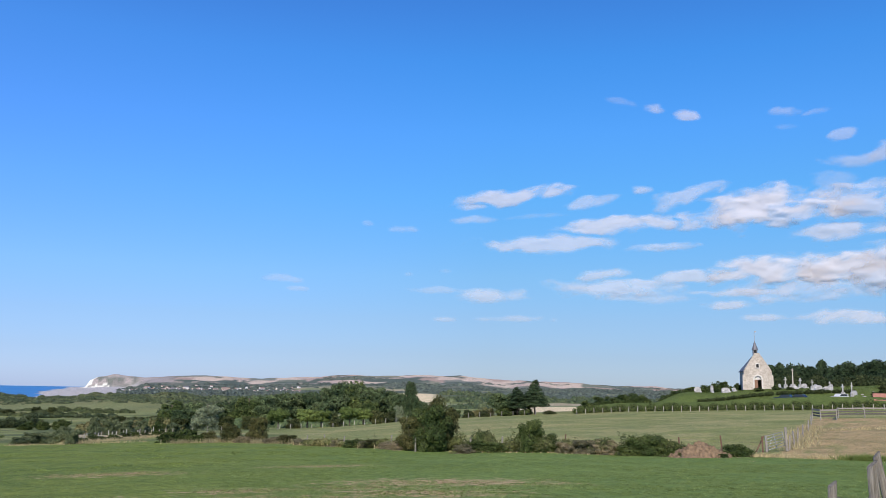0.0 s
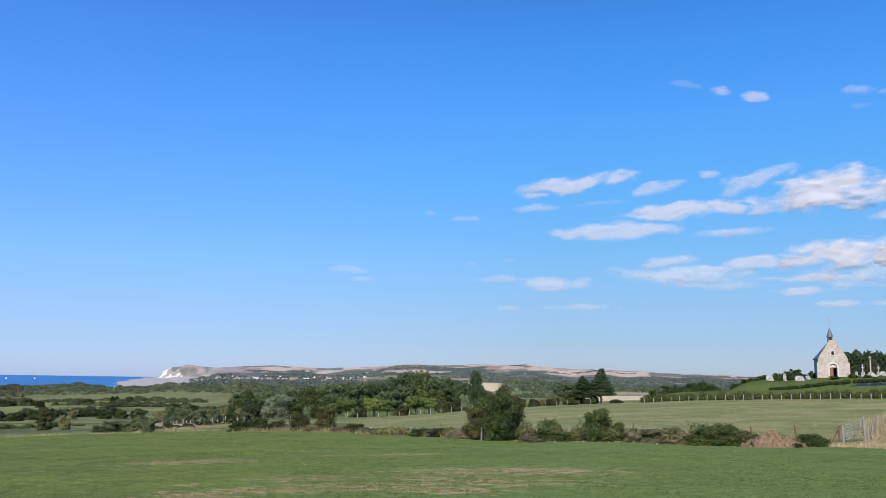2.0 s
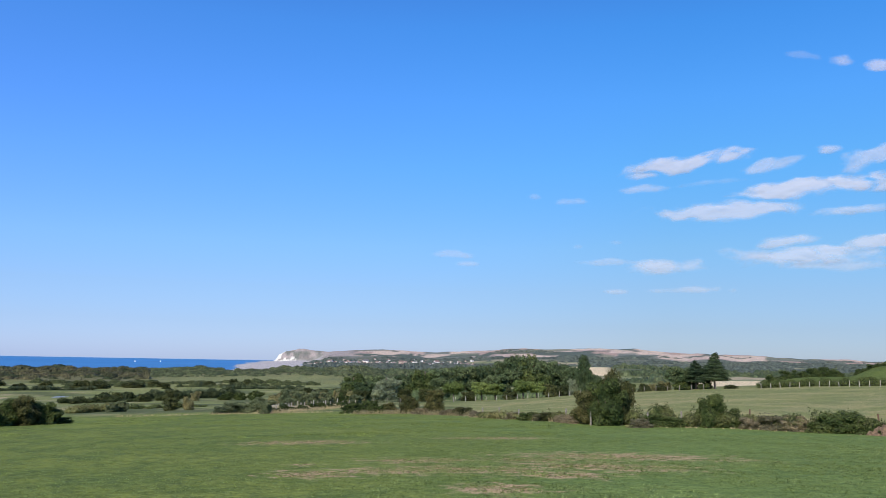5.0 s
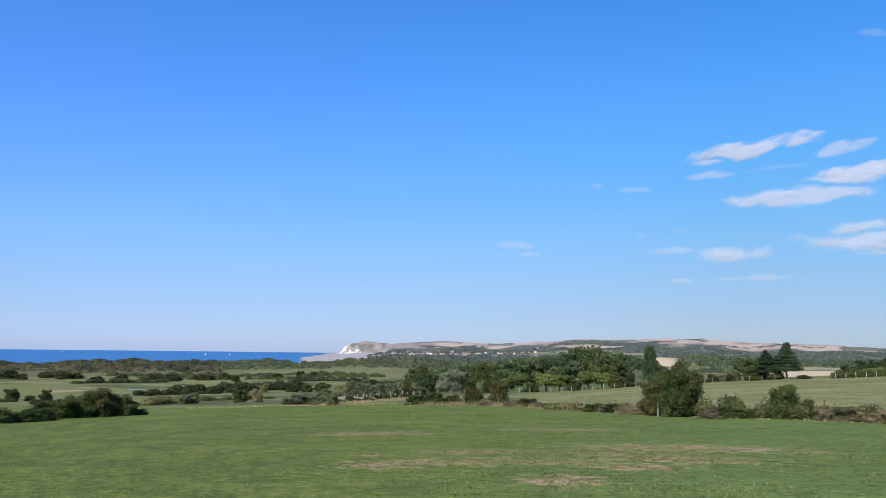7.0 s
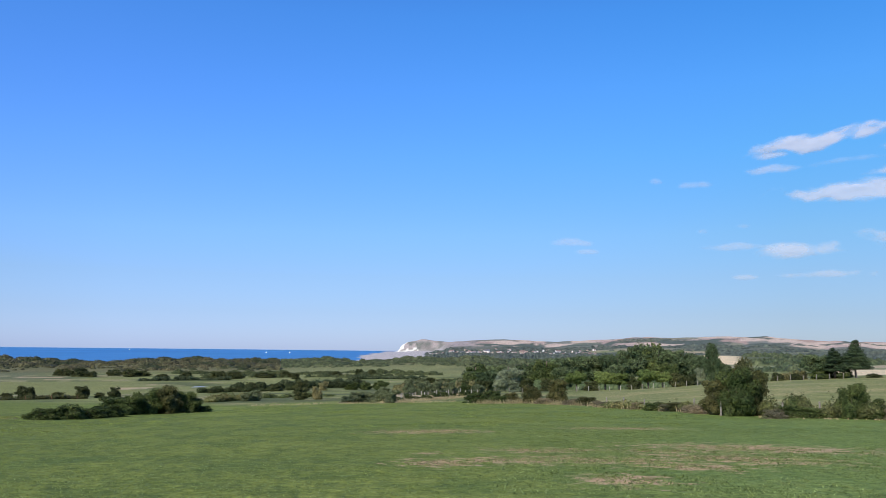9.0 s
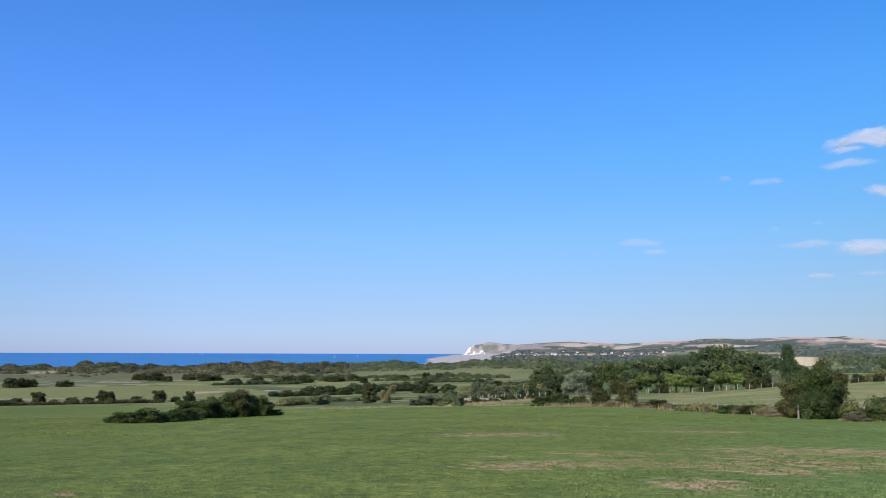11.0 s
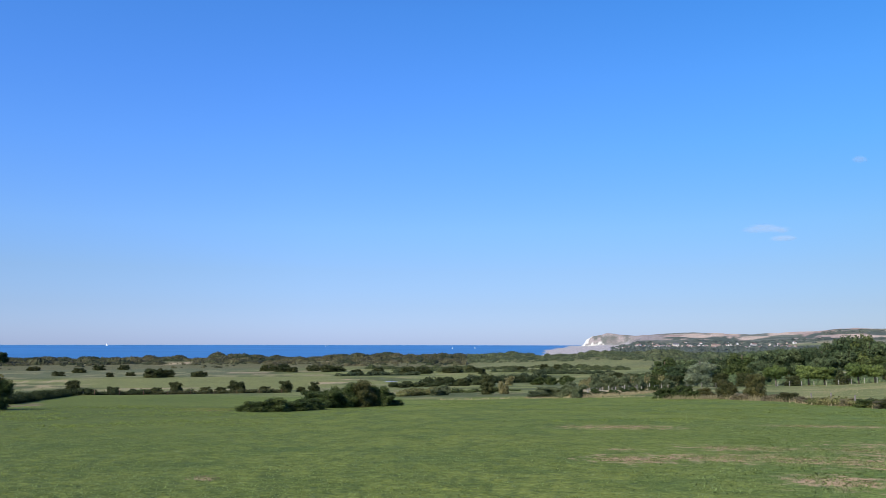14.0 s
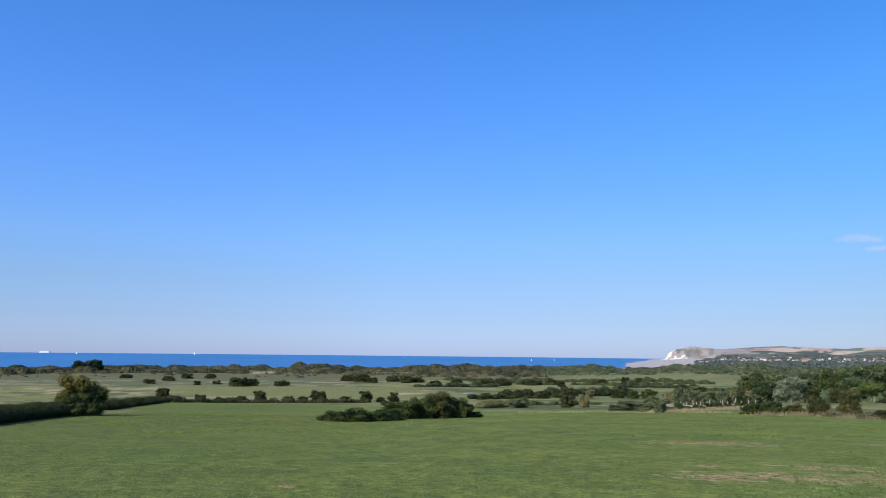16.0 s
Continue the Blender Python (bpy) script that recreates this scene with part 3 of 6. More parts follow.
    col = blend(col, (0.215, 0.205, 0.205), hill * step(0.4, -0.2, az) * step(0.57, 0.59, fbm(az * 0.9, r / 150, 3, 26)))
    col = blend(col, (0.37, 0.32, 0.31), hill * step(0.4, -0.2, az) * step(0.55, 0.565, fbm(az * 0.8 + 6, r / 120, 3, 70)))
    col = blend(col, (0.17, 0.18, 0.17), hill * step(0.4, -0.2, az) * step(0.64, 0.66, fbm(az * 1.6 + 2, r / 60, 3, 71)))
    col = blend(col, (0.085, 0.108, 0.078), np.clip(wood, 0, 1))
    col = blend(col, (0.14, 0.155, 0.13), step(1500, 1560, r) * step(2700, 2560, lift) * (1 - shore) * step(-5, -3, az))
    col = blend(col, (0.66, 0.55, 0.38), step(21.8, 22.4, az) * step(27.4, 26.8, az) * step(320, 340, r) * step(620, 560, r))
    col = blend(col, (0.66, 0.55, 0.38), step(13.6, 14.2, az) * step(17.6, 17, az) * step(560, 620, r) * step(1000, 960, r))
    # strips of green and straw field between the woods
    glade = open_strip(az, r)
    col = blend(col, (0.20, 0.225, 0.125), glade)
    col = blend(col, (0.36, 0.315, 0.225), glade * step(0.52, 0.58, fbm(az * 0.5 + 9, r / 90, 2, 66)))
    # chalk face of the headland
    ragged = fbm(az * 6, r / 22, 4, 23) - 0.5
    up = np.clip((r - 3415) / 110, 0, 1)
    chalk = step(-5.5, -5.35, az) * step(0.0, -0.05, az + 5.12 - 0.72 * up + 0.45 * ragged) * step(3350, 3420, r)
    chalk = np.maximum(chalk, step(-5.1, -4.9, az) * step(-3.75, -3.85, az + 1.6 * ragged) * step(3400, 3425, r) * step(3462, 3445, r + 90 * ragged))
    col = blend(col, (0.80, 0.78, 0.74), chalk)
    return col


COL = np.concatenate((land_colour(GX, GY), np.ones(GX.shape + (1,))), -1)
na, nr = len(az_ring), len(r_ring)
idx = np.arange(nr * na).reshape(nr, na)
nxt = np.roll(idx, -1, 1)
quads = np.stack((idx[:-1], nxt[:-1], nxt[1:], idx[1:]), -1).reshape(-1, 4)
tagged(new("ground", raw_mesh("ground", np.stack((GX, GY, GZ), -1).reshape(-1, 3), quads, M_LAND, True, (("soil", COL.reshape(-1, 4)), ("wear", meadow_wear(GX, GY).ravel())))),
                   "green meadow sloping down to coastal pastures, dunes and hills", "ground", "", "structure")
sea_r, sea_a = np.geomspace(600, 4195, 40), np.radians(np.arange(-100, 40, 1.0))
SR, SA = np.meshgrid(sea_r, sea_a, indexing="ij")
si = np.arange(SR.size).reshape(SR.shape)
squads = np.stack((si[:-1, :-1], si[1:, :-1], si[1:, 1:], si[:-1, 1:]), -1).reshape(-1, 4)
tagged(new("water", raw_mesh("water", np.stack((SR * np.sin(SA), SR * np.cos(SA), np.full(SR.shape, SEA)), -1).reshape(-1, 3), squads, M_SEA)),
       "calm deep blue sea reaching to the horizon", "sea", "", "structure")


# a small pond among the coastal pastures
def pond():
    p = ground(-18.2, 332)
    turn = np.linspace(0, 2 * math.pi, 41)[:-1]
    wob = 1 + 0.18 * np.sin(3 * turn + 1) + 0.1 * np.sin(5 * turn)
    rim = np.stack((2.3 * wob * np.cos(turn), 4.2 * wob * np.sin(turn), np.zeros(40)), 1)
    tops = land(p.x + rim[:, 0], p.y + rim[:, 1])
    v = np.concatenate((rim, ((0, 0, 0),)))
    f = [(k, (k + 1) % 40, 40) for k in range(40)]
    ob = new("pond", raw_mesh("pond", v, f, M_POND))
    ob.location = (p.x, p.y, float(max(tops.max(), p.z)) + 0.06)
    tagged(ob, "small pale pond lying in the coastal pasture", "pond", "", "structure")


pond()


# ---- plants ----
def sphere_dirs(k, gen):
    d = gen.normal(size=(k, 3))
    return d / np.linalg.norm(d, axis=1)[:, None]


def leaf_blades(centres, normals, size, gen, slim=0.6, turn=0.65):
    """A small pointed leaf at each centre, facing roughly along its normal."""
    k = len(centres)
    nrm = normals + gen.normal(scale=turn, size=(k, 3))
    nrm /= np.linalg.norm(nrm, axis=1)[:, None]
    a = np.cross(nrm, gen.normal(size=(k, 3)))
    a /= np.linalg.norm(a, axis=1)[:, None] + 1e-9
    b = np.cross(nrm, a)
    s = (size * gen.uniform(0.6, 1.3, k))[:, None]
    v = np.stack((centres + a * s, centres + (b * slim - a * 0.6) * s, centres - (b * slim + a * 0.6) * s), 1).reshape(-1, 3)
    return v, np.arange(3 * k).reshape(-1, 3)


def core_blob(c, rad, seg=6):
    """A rough closed lump that stops light inside a crown."""
    t, p = np.linspace(0, math.pi, 5), np.arange(seg) * 2 * math.pi / seg
    v = np.array([(c[0] + rad[0] * math.sin(a) * math.cos(q), c[1] + rad[1] * math.sin(a) * math.sin(q), c[2] + rad[2] * math.cos(a)) for a in t for q in p])
    f = []
    for i in range(4):
        for j in range(seg):
            q = (i * seg + j, (i + 1) * seg + j, (i + 1) * seg + (j + 1) % seg, i * seg + (j + 1) % seg)
            f += [q[:3], (q[0], q[2], q[3])]
    return v, np.array(f)


def crown_mesh(name, clumps, count, size, mat, seed, core=0.58, slim=0.6, ragged=0.4, shoots=70):
    gen = np.random.default_rng(seed)
    count, size = int(count * 1.9), size * 0.92
    clumps = np.asarray(clumps, float)
    area = (clumps[:, 3] * clumps[:, 4] + clumps[:, 4] * clumps[:, 5]) ** 1.0
    pick = gen.choice(len(clumps), count * 2, p=area / area.sum())
    d = sphere_dirs(count * 2, gen)
    wob = 1 + ragged * (fbm(d[:, 0] * 2.5 + pick * 3.1, d[:, 1] * 2.5 + d[:, 2] * 2.1, 3, seed) * 2 - 1)
    rad = clumps[pick, 3:6] * (gen.uniform(0.72, 1.04, count * 2) * wob)[:, None]
    p = clumps[pick, :3] + d * rad
    # drop the leaves that sit deep inside another clump
    deep = np.zeros(len(p), bool)
    for c in clumps:
        deep |= (((p - c[:3]) / (c[3:6] * 0.7)) ** 2).sum(1) < 1
    keep = np.flatnonzero(~deep & (p[:, 2] > 0.02))[:count]
    p, d = p[keep], d[keep]
    d[:, 2] += 0.25
    # stray shoots that break the outline
    sprigs = max(3, count // (2 * shoots))
    root = gen.choice(len(p), sprigs)
    way = d[root] + gen.normal(scale=0.35, size=(sprigs, 3)) + (0, 0, 0.35)
    way /= np.linalg.norm(way, axis=1)[:, None]
    reach = np.minimum(clumps[:, 3:6].mean() * gen.uniform(0.3, 0.8, sprigs), size * 9)
    along = np.linspace(0.05, 1, 8)
    more = (p[root][:, None] + way[:, None] * (reach[:, None] * along)[..., None] + gen.normal(scale=size * 0.8, size=(sprigs, 8, 3))).reshape(-1, 3)
    more[:, 2] = np.maximum(more[:, 2], 0.02)
    p, d = np.concatenate((p, more)), np.concatenate((d, np.repeat(way, 8, 0)))
    v, f = leaf_blades(p, d, size, gen, slim)
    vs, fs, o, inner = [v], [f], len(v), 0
    # core lumps, coloured dark as inner shade for most leaf materials
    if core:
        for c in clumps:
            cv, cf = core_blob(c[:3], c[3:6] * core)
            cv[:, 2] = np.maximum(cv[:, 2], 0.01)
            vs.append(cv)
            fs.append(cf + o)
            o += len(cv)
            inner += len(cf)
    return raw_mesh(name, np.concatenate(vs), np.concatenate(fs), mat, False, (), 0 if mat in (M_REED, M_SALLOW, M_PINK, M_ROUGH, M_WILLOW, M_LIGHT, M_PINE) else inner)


def stems_mesh(name, seed, height, spread, count, radius, mat=None):
    gen = random.Random(seed)
    g = Geo()
    for k in range(count):
        a = gen.uniform(0, 6.28)
        base = Vector((0.06 * spread * math.cos(a), 0.06 * spread * math.sin(a), -0.05 * height))
        mid_p = Vector((0.25 * spread * math.cos(a), 0.25 * spread * math.sin(a), height * gen.uniform(0.35, 0.5)))
        tip = Vector((0.6 * spread * math.cos(a + 0.4), 0.6 * spread * math.sin(a + 0.4), height * gen.uniform(0.7, 0.9)))
        g.tube(base, mid_p, radius, radius * 0.65, 6).tube(mid_p, tip, radius * 0.65, radius * 0.2, 5)
    return g.mesh(name, mat or M_BARK, 0, True)


def trunk_mesh(name, seed, height, reach, radius, limbs=7):
    gen = random.Random(seed)
    g = Geo()
    lean = Vector((gen.uniform(-0.05, 0.05), gen.uniform(-0.05, 0.05), 0)) * height
    pts = [Vector((0, 0, -0.03 * height)), Vector((0, 0, height * 0.3)) + lean * 0.3, Vector((0, 0, height * 0.6)) + lean * 0.7, Vector((0, 0, height * 0.88)) + lean]
    for i in range(3):
        g.tube(pts[i], pts[i + 1], radius * (1 - 0.3 * i), radius * (0.7 - 0.3 * i) + 0.01, 8)
    for k in range(limbs):
        z = gen.uniform(0.28, 0.75)
        a = k * 2.4 + gen.uniform(-0.4, 0.4)
        s = Vector((0, 0, height * z)) + lean * z
        e = s + Vector((math.cos(a), math.sin(a), gen.uniform(0.25, 0.7))) * reach * gen.uniform(0.5, 0.9) * (1.2 - z)
        g.tube(s, e, radius * 0.4 * (1.1 - z), radius * 0.08, 5)
    return g.mesh(name, M_BARK, 0, True)


def random_clumps(seed, count, shape="round"):
    """Lumps of a crown one metre high and one metre wide, standing on the ground."""
    gen = random.Random(seed)
    out, count = [], int(count * 1.5)
    for k in range(count):
        if shape == "round":
            z = gen.uniform(0.05, 0.2) if k < 5 else gen.uniform(0.12, 0.82)
            w = 0.40 * math.sqrt(max(0.05, 1 - ((z - 0.42) / 0.55) ** 2))
            s = gen.uniform(0.07, 0.185)
        elif shape == "mound":
            z = gen.uniform(0.08, 0.72)
            w = 0.47 * math.sqrt(max(0.04, 1 - (z / 0.85) ** 2))
            s = gen.uniform(0.07, 0.15)
        elif shape == "cone":
            z = gen.uniform(0.15, 0.9)
            w = 0.34 * (1.0 - z) + 0.03
            s = 0.10 + 0.16 * (1 - z)
        else:                       # a standing tree: crown on a bare foot
            z = gen.uniform(0.38, 0.82)
            w = 0.38 * math.sqrt(max(0.05, 1 - ((z - 0.55) / 0.48) ** 2))
            s = gen.uniform(0.06, 0.175)
        a = k * 2.4 + gen.uniform(-0.5, 0.5)
        q = gen.uniform(0.35, 1.0)
        out.append((w * q * math.cos(a), w * q * math.sin(a), z, s, s, s * gen.uniform(0.7, 1.0)))
    if shape == "round":
        out.append((0, 0, 0.38, 0.33, 0.33, 0.36))
    elif shape == "tree":
        out.append((0, 0, 0.58, 0.22, 0.22, 0.26))
    elif shape == "mound":
        out.append((0, 0, 0.2, 0.38, 0.38, 0.42))
    return out


def pine_clumps(seed, tiers=9):
    gen = random.Random(seed)
    out = []
    for k in range(tiers):
        z = 0.28 + 0.68 * k / (tiers - 1)
        reach = 0.40 * (1 - 0.75 * (k / (tiers - 1)) ** 1.3) * gen.uniform(0.75, 1.1)
        for j in range(5 if k < tiers - 2 else 3):
            a = j * 1.26 + k * 0.7 + gen.uniform(-0.3, 0.3)
            q = reach * gen.uniform(0.55, 0.85)
            out.append((q * math.cos(a), q * math.sin(a), z + gen.uniform(-0.02, 0.02), reach * 0.42 + 0.03, reach * 0.42 + 0.03, 0.06))
    return out


class Kind:
    """One sort of plant in a few shapes; each planted one is a thing with its own stem and crown."""

    def __init__(self, name, label, category, shape, mat, count, size, variants, seed, stem="stems", clumps=12, core=0.58, slim=0.6, ragged=0.42, shoots=70):
        self.name, self.label, self.category = name, label, category
        self.stem_name = "stem" if stem == "stems" else "trunk"
        self.sets, self.drop = [], 0.24 if shape == "mound" else 0.06 if shape == "round" else 0.0
        for k in range(variants):
            lumps = pine_clumps(seed + k) if shape == "pine" else random_clumps(seed + k, clumps, shape)
            crown = crown_mesh(name + "_crown", lumps, count, size, mat, seed + 50 + k, core, slim, ragged, shoots)
            wood = stems_mesh(name + "_stem", seed + k, 0.75, 0.45, 5, 0.018) if stem == "stems" else trunk_mesh(name + "_trunk", seed + k, 0.95, 0.42, 0.028)
            self.sets.append((wood, crown))
        self.k = 0

    def plant(self, az, r, height, width, label="", turn=None, group="", sink=0.0):
        p = ground(az, r)
        self.k += 1
        wood, crown = self.sets[self.k % len(self.sets)]
        turn = (self.k * 137.5) % 360 if turn is None else turn
        m = pose(p.x, p.y, p.z - sink - self.drop * height, 0, 0, turn) @ Matrix.Diagonal((width, width, height * (1 + self.drop), 1))
        ob = thing(self.name, label or self.label, self.category, m, group)
        part(self.stem_name, wood, ob)
        part("crown", crown, ob)
        return ob


hawthorn = Kind("hawthorn_bush", "dense dark green hawthorn bush in the field hedge", "bush", "round", M_GREEN, 6400, 0.023, 3, 100, clumps=22)
dry_bush = Kind("hawthorn_bush", "green and brown hawthorn bush with drying leaves", "bush", "round", M_BROWN, 6400, 0.023, 3, 130, clumps=22)
olive_bush = Kind("hawthorn_bush", "large round bush, its sunlit top coloured in lighter olive", "bush", "round", M_LIT_OLIVE, 6000, 0.023, 2, 145, clumps=26, ragged=0.3)
bramble = Kind("bramble_bush", "low sprawling green bramble bush at the meadow edge", "bush", "mound", M_GREEN, 3800, 0.026, 3, 160, clumps=24, ragged=0.5)
pink_bush = Kind("bramble_bush", "faded pinkish grey bramble bush at the meadow edge", "bush", "mound", M_PINK, 3800, 0.024, 2, 190, clumps=24, ragged=0.5)
mid_bush = Kind("bush", "rounded green bush", "bush", "round", M_GREEN, 2600, 0.034, 3, 205, clumps=14)
far_bush = Kind("shrub", "rounded dark green shrub on the coastal pasture", "shrub", "round", M_SHRUB, 2000, 0.04, 5, 220, clumps=22)
far_low = Kind("shrub", "low spreading green shrub on the coastal pasture", "shrub", "mound", M_SHRUB, 2200, 0.036, 4, 240, clumps=26, ragged=0.35)
sallow = Kind("sallow_bush", "soft grey-green sallow bush beside the pale grass bank", "bush", "round", M_SALLOW, 1900, 0.046, 3, 270, clumps=14)
dry_shrub = Kind("shrub", "brownish half-dry shrub behind the pale grass bank", "shrub", "round", M_REED, 1600, 0.05, 3, 290, clumps=14)
far_pale = Kind("shrub", "pale olive shrub on the coastal pasture", "shrub", "round", M_REED, 1200, 0.044, 3, 260, clumps=12)
evergreen = Kind("evergreen_tree", "dark rounded evergreen tree standing on the dunes", "tree", "round", M_PINE, 2600, 0.036, 1, 280, "trunk", 24)
tree_dark = Kind("broadleaf_tree", "tall dark green broadleaf tree in the copse", "tree", "tree", M_CROWN, 3800, 0.027, 4, 300, "trunk", 26)
tree_light = Kind("broadleaf_tree", "small fresh green round-headed tree at the copse edge", "tree", "tree", M_LIGHT, 3600, 0.029, 3, 330, "trunk", 18)
tree_mid = Kind("broadleaf_tree", "medium green broadleaf tree in the copse", "tree", "round", M_GREEN, 4000, 0.029, 3, 350, "trunk", 20)
willow = Kind("willow_tree", "silvery grey-green willow with a rounded crown", "tree", "round", M_WILLOW, 6500, 0.027, 2, 370, "trunk", 22, core=0.45, slim=0.4, ragged=0.3)
pine = Kind("pine_tree", "dark pine with layered spreading branches", "tree", "pine", M_PINE, 7000, 0.02, 3, 400, "trunk", core=0.62, slim=0.32)
poplar = Kind("conifer_tree", "narrow dark green tree with a pointed top", "tree", "cone", M_CROWN, 6500, 0.022, 2, 430, "trunk", 22)
wood_pine = Kind("pine_tree", "dark green pine in the plantation behind the churchyard", "tree", "cone", M_PINE, 1400, 0.044, 4, 460, "trunk", 16, core=0.68, shoots=400)


def hedge(name, label, az0, r0, az1, r1, height, width, mat, density, size, seed, wild=0.35, step_m=0.9):
    """A continuous hedge between two bearings: clumps in a row over the ground."""
    a, b = ground(az0, r0), ground(az1, r1)
    length = (b - a).length
    gen = random.Random(seed)
    lumps = []
    k = max(3, int(length / step_m))
    for i in range(k + 1):
        u = (i + gen.uniform(-0.3, 0.3)) / k
        p = a.lerp(b, min(1, max(0, u)))
        p.z = float(land(p.x, p.y))
        h = height * gen.uniform(1 - wild, 1 + wild)
        s = width * gen.uniform(0.4, 0.6)
        lumps.append((p.x - a.x + gen.uniform(-0.2, 0.2) * width, p.y - a.y + gen.uniform(-0.2, 0.2) * width, p.z - a.z + h * 0.42, max(s, step_m * 0.85), max(s, step_m * 0.85), h * 0.55))
    low = min(c[2] - c[5] for c in lumps)
    lumps = [(c[0], c[1], c[2] - low, *c[3:]) for c in lumps]
    me = crown_mesh(name, lumps, int(3.0 * density * length * height), size * 1.45, mat, seed, 0.72, 0.6, wild)
    ob = new(name, me)
    ob.location = (a.x, a.y, a.z + low)
    return tagged(ob, label, "hedge")


# hedge between the meadow and the second pasture
dry_bush.plant(15.9, 63.5, 2.7, 2.8, "green and brown hawthorn bush, part of a tall hedge clump")
hawthorn.plant(17.2, 62.5, 3.6, 3.2, "tall dark green hawthorn bush leaning over the meadow hedge")
hawthorn.plant(16.7, 63.6, 3.3, 3.2, "dark green hawthorn bush, part of a tall hedge clump")
dry_bush.plant(17.6, 63.5, 4.2, 2.9, "tall hawthorn bush with a brownish drying crown")
hawthorn.plant(23.7, 61.5, 2.65, 2.1, "upright dark green bush with pale stems in the hedge")
hawthorn.plant(24.8, 61.8, 1.4, 1.9)
bramble.plant(30.6, 60, 1.55, 3.0)
bramble.plant(31.9, 60.2, 1.75, 2.8)
bramble.plant(33.1, 60.4, 1.3, 2.2)
pink_bush.plant(27.2, 60.6, 1.25, 2.4)
pink_bush.plant(19.3, 60.4, 0.8, 2.0)
pink_bush.plant(26.0, 60.8, 1.0, 1.8)
pink_bush.plant(15.0, 64.5, 0.9, 2.2)
pink_bush.plant(28.6, 60.6, 1.3, 2.4)
bramble.plant(20.1, 61.8, 1.05, 2.2)
bramble.plant(21.4, 61.6, 0.9, 2.4)
bramble.plant(36.75, 59.5, 1.15, 2.3)
bramble.plant(33.5, 57.9, 0.4, 1.1)
bramble.plant(35.9, 57.6, 0.35, 0.9)
bramble.plant(12.0, 73, 0.95, 2.4)
dry_bush.plant(13.6, 70, 0.8, 2.6, "low brownish bush in the tall grass")
dry_bush.plant(5.7, 97, 3.0, 2.8)
dry_bush.plant(3.9, 99, 2.2, 2.6)
bramble.plant(1.3, 102, 1.9, 3.6)
bramble.plant(0.1, 103, 1.6, 3.0)
bramble.plant(2.0, 101, 1.4, 2.6)
dry_bush.plant(2.7, 101, 1.4, 2.4)
for az, r, h, w in ((4.7, 96.5, 1.0, 2.6), (6.6, 93.5, 0.9, 2.8), (8.7, 87, 0.8, 2.6), (9.4, 84, 0.7, 2.2), (11.1, 77, 0.8, 2.4), (12.9, 71, 0.7, 2.2), (14.4, 66.5, 0.8, 2.2)):
    pink_bush.plant(az, r, h, w, "faded brownish bramble in the tall dry grass")
dry_bush.plant(7.6, 92, 1.0, 2.6, "low brownish bush in the tall grass")
dry_bush.plant(10.0, 82, 0.7, 2.4, "low brownish bush in the tall grass")
hedge("hedge", "low tangled bramble and grass hedge along the meadow", 9, 84, 16, 65, 0.5, 1.2, M_ROUGH, 130, 0.06, 21, 0.6)
hedge("hedge", "low tangled bramble and grass hedge along the meadow", 16, 64, 33, 60.5, 1.05, 1.6, M_ROUGH, 110, 0.065, 22, 0.5)

# towards the sea: thicket, round bush and hedge at the foot of the meadow
for az, r, h, w in ((-27.2, 73, 1.15, 3.0), (-26.0, 74, 1.5, 3.4), (-24.6, 76, 1.35, 3.4), (-23.4, 79, 1.4, 3.0)):
    bramble.plant(az, r, h, w)
for az, r, h, w in ((-23.4, 85, 1.9, 3.2), (-22.3, 84, 2.1, 3.0), (-21.2, 85.5, 2.6, 3.4), (-20.0, 86, 3.0, 3.4), (-18.9, 87, 2.3, 3.0)):
    (hawthorn if az != -20.0 else dry_bush).plant(az, r, h, w, "bush in a dense hawthorn thicket at the meadow edge", group="thicket")
bramble.plant(-17.9, 88, 0.8, 2.2)
# one bush: sunlit top painted with lighter leaves, shaded side with darker plants
olive_bush.plant(-43.3, 88.8, 4.1, 4.5, "large round bush, its sunlit top coloured in lighter olive")
hawthorn.plant(-42.45, 88.2, 3.2, 3.3, "shaded side of a large round bush, coloured dark green")
hawthorn.plant(-43.0, 87.4, 2.5, 3.6, "shaded side of a large round bush, coloured dark green")
for az, r, h, w in ((-44.15, 87.4, 2.4, 3.4), (-43.3, 86.6, 1.5, 2.8), (-42.6, 86.8, 1.6, 2.6)):
    bramble.plant(az, r, h, w, "bramble skirt at the foot of a large bush")
hedge("hedge", "dark clipped field hedge at the foot of the meadow", -53, 47, -44.4, 86, 1.3, 2.0, M_HEDGE, 260, 0.036, 24, 0.16, 0.7)
hedge("hedge", "dark field hedge beyond the meadow", -41.9, 118, -38.7, 178, 1.15, 2.2, M_HEDGE, 90, 0.07, 25, 0.3)
hedge("hedge", "low field hedge on the coastal pasture", -38.8, 180, -34.0, 188, 1.1, 1.9, M_HEDGE, 30, 0.11, 26, 0.45, 1.4)
hedge("hedge", "low ragged field hedge on the coastal pasture", -34.0, 188, -25.5, 200, 0.75, 1.6, M_BROWN, 30, 0.11, 36, 0.6, 1.5)
for az, r, h, w in ((-8.5, 114, 1.0, 2.4), (-8.0, 116, 1.5, 2.6), (-7.3, 117, 1.7, 2.8), (-6.7, 114, 1.4, 2.6), (-6.1, 112, 2.0, 2.6), (-5.6, 110, 2.1, 2.2)):
    sallow.plant(az, r, h, w)
